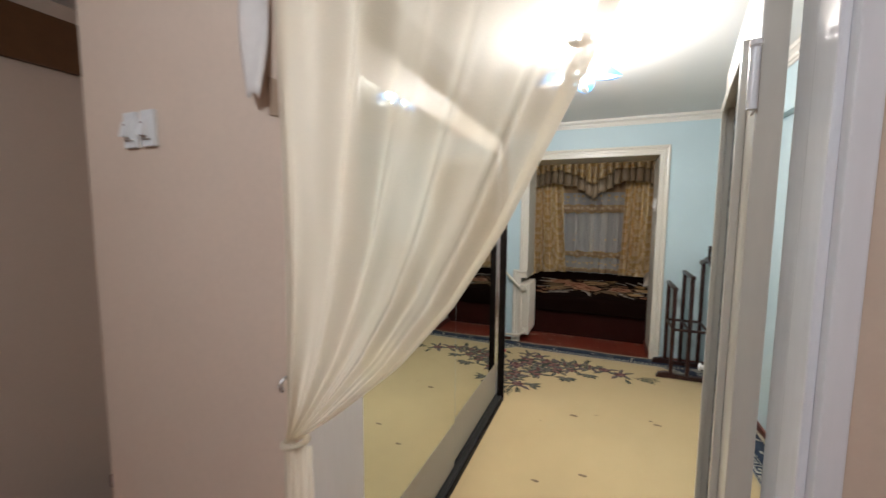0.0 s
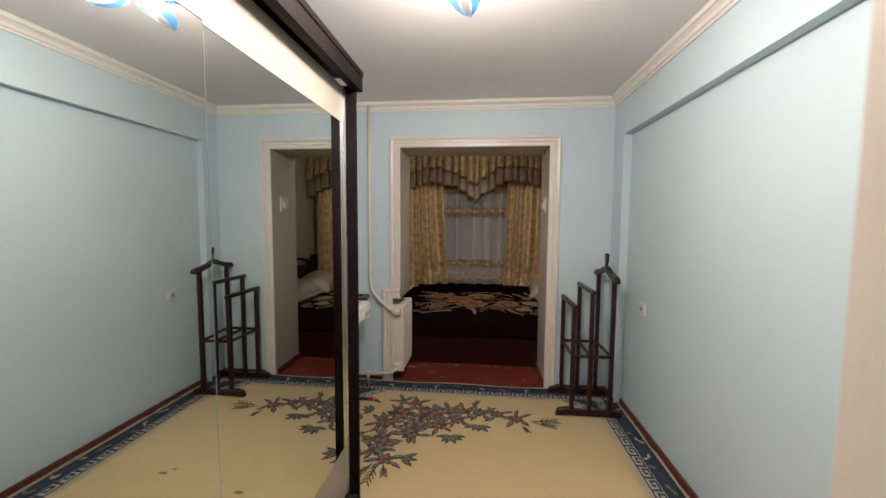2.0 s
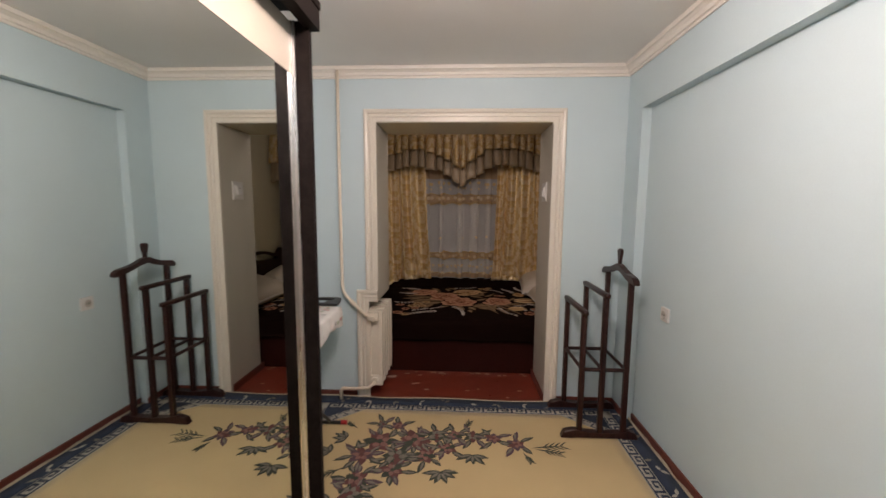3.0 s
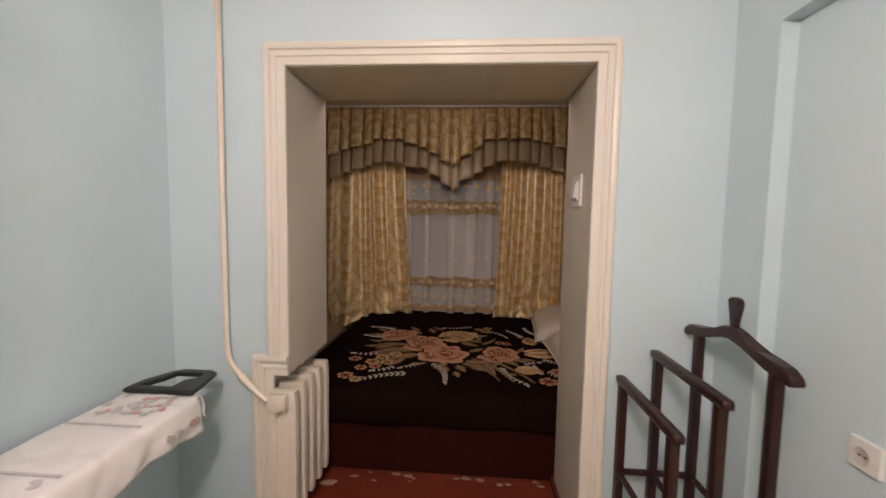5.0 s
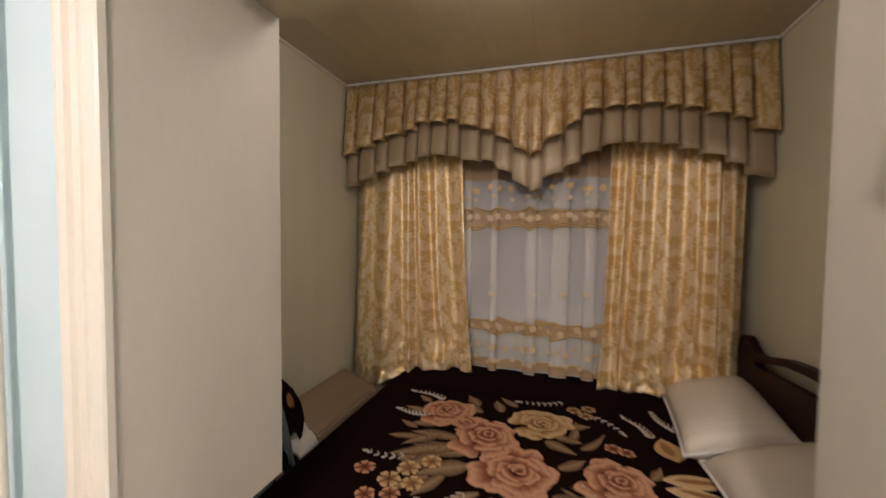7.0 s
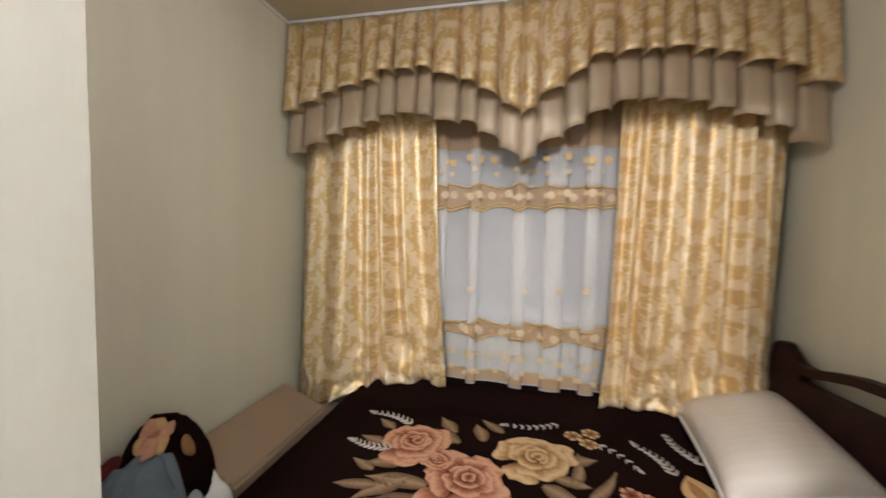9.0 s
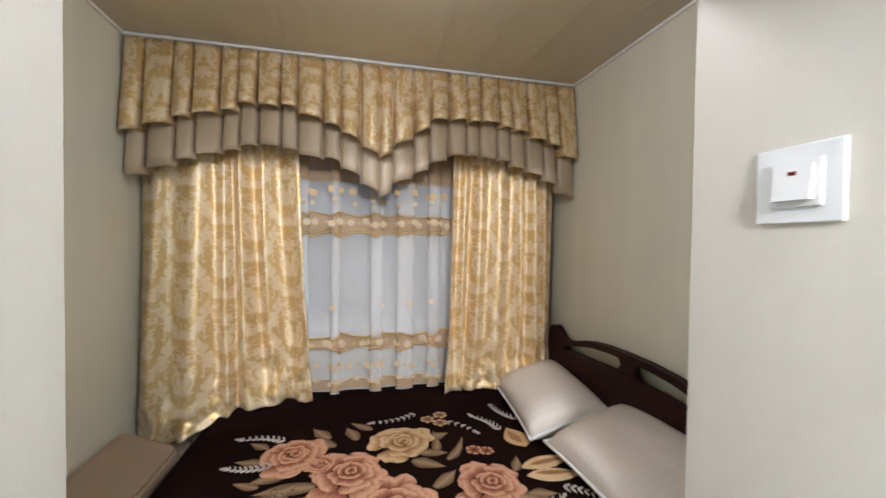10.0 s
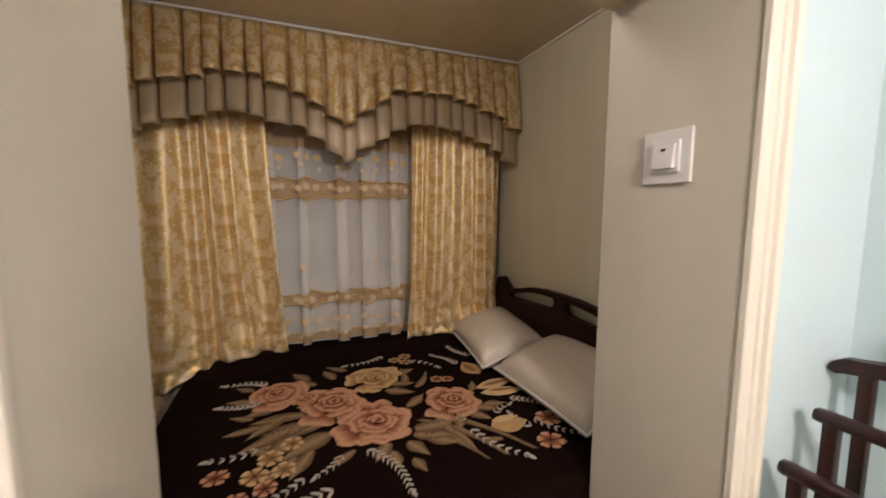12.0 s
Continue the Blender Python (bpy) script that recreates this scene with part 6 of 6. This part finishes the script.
def rug_shape(bm, outline, lift, mi=0):
    top = [bm.verts.new((x, y, rug_z(x, y) + lift)) for x, y in outline]
    low = [bm.verts.new((x, y, rug_z(x, y) - 0.003)) for x, y in outline]
    bm.faces.new(top).material_index = mi
    for k in range(len(top)):
        bm.faces.new((top[k], low[k], low[(k + 1) % len(top)], top[(k + 1) % len(top)])).material_index = mi


def rug_leaf(x, y, ang, length, width, mats):
    bm = bmesh.new()
    rug_shape(bm, leaf_outline(x, y, ang, length, width, random.uniform(-0.2, 0.2)), 0.0015, 0)
    rug_shape(bm, leaf_outline(x + 0.12 * length * math.cos(ang), y + 0.12 * length * math.sin(ang), ang, length * 0.7, width * 0.4), 0.0024, 1)
    part("rug_leaf", local(rug, bm), mats, rug)


def rug_flower(cx, cy, r, mats, turn):
    bm = bmesh.new()
    for ring, (n, rr) in enumerate(((6, 1.0), (5, 0.6))):
        for k in range(n):
            a = turn + ring * 0.5 + 2 * math.pi * k / n
            rug_shape(bm, leaf_outline(cx + 0.12 * r * math.cos(a), cy + 0.12 * r * math.sin(a), a, r * rr * random.uniform(0.8, 1.1), r * rr * 0.66, random.uniform(-0.15, 0.15), 5), 0.0012 + 0.0012 * ring + 0.0001 * k, ring if (k + ring) % 3 else 2)
    rug_shape(bm, [(cx + 0.2 * r * math.cos(k), cy + 0.2 * r * math.sin(k)) for k in range(6)], 0.0045, 2)
    part("rug_flower", local(rug, bm), mats, rug)


def rug_twig(x, y, ang, length):
    bm = bmesh.new()
    rug_shape(bm, leaf_outline(x, y, ang, length, 0.012), 0.0012)
    for k in range(4):
        t = 0.35 + 0.17 * k
        for side in (1, -1):
            rug_shape(bm, leaf_outline(x + length * t * math.cos(ang), y + length * t * math.sin(ang), ang + side * 0.6, length * 0.34, 0.009), 0.0016)
    part("rug_twig", local(rug, bm), RUGLEAF, rug)


rng = random.Random(11)
random.seed(11)
RED, PURPLE, GREEN = [RUGROSE, RUGDUSTY, RUGLEAF], [RUGPURPLE, RUGDUSTY, RUGROSE], [RUGLEAF, RUGGREEN, RUGROSE]
BOUQUET = [(-0.32, 3.96, 0.082, RED), (-0.10, 3.99, 0.078, RED), (-0.19, 3.82, 0.072, GREEN), (-0.015, 3.84, 0.055, RED), (-0.19, 3.70, 0.055, RED), (-0.40, 3.82, 0.062, PURPLE), (-0.38, 3.62, 0.055, RED), (-0.38, 3.51, 0.058, GREEN),
           (0.04, 4.05, 0.055, GREEN), (0.155, 4.06, 0.042, RED), (0.115, 3.915, 0.045, RED), (0.275, 4.05, 0.045, GREEN), (0.41, 4.035, 0.045, PURPLE), (0.55, 3.98, 0.045, PURPLE), (-0.23, 4.14, 0.040, PURPLE), (-0.34, 4.16, 0.030, GREEN), (-0.30, 3.40, 0.045, PURPLE)]
for i, (x, y, r, mats) in enumerate(BOUQUET):
    for k in range(8 if r > 0.05 else 5):
        a = 1.3 * i + 2 * math.pi * k / (8 if r > 0.05 else 5) + rng.uniform(-0.3, 0.3)
        rug_leaf(x + r * 0.85 * math.cos(a), y + r * 0.85 * math.sin(a), a + rng.uniform(-0.3, 0.3), rng.uniform(0.08, 0.12), rng.uniform(0.032, 0.042), [RUGLEAF, RUGGREEN] if k % 3 else [RUGPURPLE, RUGGREEN])
for i, (x, y, r, mats) in enumerate(BOUQUET):
    rug_flower(x, y, 1.32 * r, mats, i)
# open sprays of leaves at the bouquet's rim
for x, y, turn, n in ((0.27, 3.88, -1.6, 5), (0.08, 3.72, -1.4, 6), (-0.58, 3.83, 2.8, 4), (-0.52, 3.98, 2.9, 4), (-0.45, 3.45, 3.3, 4), (-0.22, 3.43, -0.2, 3)):
    for k in range(n):
        rug_leaf(x + 0.02 * math.cos(turn), y + 0.02 * math.sin(turn), turn + (k - (n - 1) / 2) * 0.62, rng.uniform(0.085, 0.115), 0.038, [RUGLEAF, RUGGREEN])
for x, y, a, l in ((0.64, 3.95, 0.15, 0.21), (0.66, 3.94, -0.25, 0.16), (0.58, 3.90, -1.2, 0.10), (0.22, 4.12, 1.2, 0.12), (-0.47, 3.71, -2.5, 0.15), (-0.50, 4.10, 2.5, 0.10), (-0.33, 3.36, -1.7, 0.19), (-0.30, 3.36, -1.3, 0.12), (-0.36, 3.36, -2.0, 0.12)):
    rug_twig(x, y, a, l)
# the field's far corners are cut off by the border
for side, cx in ((1, FX1), (-1, FX0)):
    bm = bmesh.new()
    rug_shape(bm, [(cx - side * 0.22, FY1), (cx, FY1 - 0.19), (cx, FY1)][::side], 0.0030)
    part("corner_field", local(rug, bm), RUGBLUE, rug, "navy corner of the border")
    bm = bmesh.new()
    rug_shape(bm, [(cx - side * 0.30, FY1), (cx, FY1 - 0.26), (cx, FY1 - 0.17), (cx - side * 0.20, FY1)][::side], 0.0034)
    part("corner_band", local(rug, bm), RUGGREY, rug)
    bm = bmesh.new()
    for k in range(4):
        f0, f1 = 0.10 + 0.22 * k, 0.21 + 0.22 * k
        for w0, w1, g0, g1 in ((0.75, 0.88, f0, f1), (0.12, 0.25, f0 + 0.06, f1 + 0.06), (0.12, 0.88, f0, f0 + 0.03)):
            rug_shape(bm, [(cx - side * (0.20 + 0.10 * w) * (1 - g), FY1 - (0.17 + 0.09 * w) * g) for w, g in ((w0, g0), (w0, g1), (w1, g1), (w1, g0))], 0.0040)
    tagged(part("key_pattern", local(rug, bm), RUGBLUE, rug, "navy meander key pattern"), kind="stuff")
for x, y, r in ((0.20, 3.03, 0.032), (0.76, 3.13, 0.03), (0.72, 3.17, 0.018), (0.35, 3.10, 0.012), (-0.02, 2.86, 0.010), (0.30, 2.35, 0.03), (0.05, 2.2, 0.025), (0.55, 2.2, 0.012)):
    bm = bmesh.new()
    rug_shape(bm, [(x + r * (0.6 + 0.5 * rng.random()) * math.cos(2 * math.pi * k / 9), y + 0.45 * r * (0.6 + 0.5 * rng.random()) * math.sin(2 * math.pi * k / 9)) for k in range(9)], 0.0008)
    part("stain", local(rug, bm), STAIN, rug, "small dark stain")
for k in range(26):
    bm = bmesh.new()
    y = 1.9 + 0.1 * k + rng.uniform(-0.02, 0.02)
    x = 1.335 + rng.uniform(-0.012, 0.012)
    if k % 3 == 0:
        x, y = FX0 + 0.1 + 0.065 * k, 4.47
    rug_shape(bm, leaf_outline(x, y, rng.uniform(0, 6.28), 0.05, 0.02), 0.0012)
    rug_shape(bm, leaf_outline(x, y, rng.uniform(0, 6.28), 0.04, 0.018), 0.0016)
    part("band_leaf", local(rug, bm), RUGGREY if k % 2 else RUGGREEN, rug)

bm = bmesh.new()
add_tube(bm, [(RX1 + 0.008 + 0.012 * noise.noise(Vector((y * 5.5, 2.0, 0))), y, 0.018 + 0.012 * abs(noise.noise(Vector((y * 7.0, 5.0, 0))))) for y in [1.6 + 0.03 * k for k in range(96)]], 0.0045, 6)
part("loose_cord", local(rug, bm), RUGEDGE, rug, "pale loose edge cord", True)
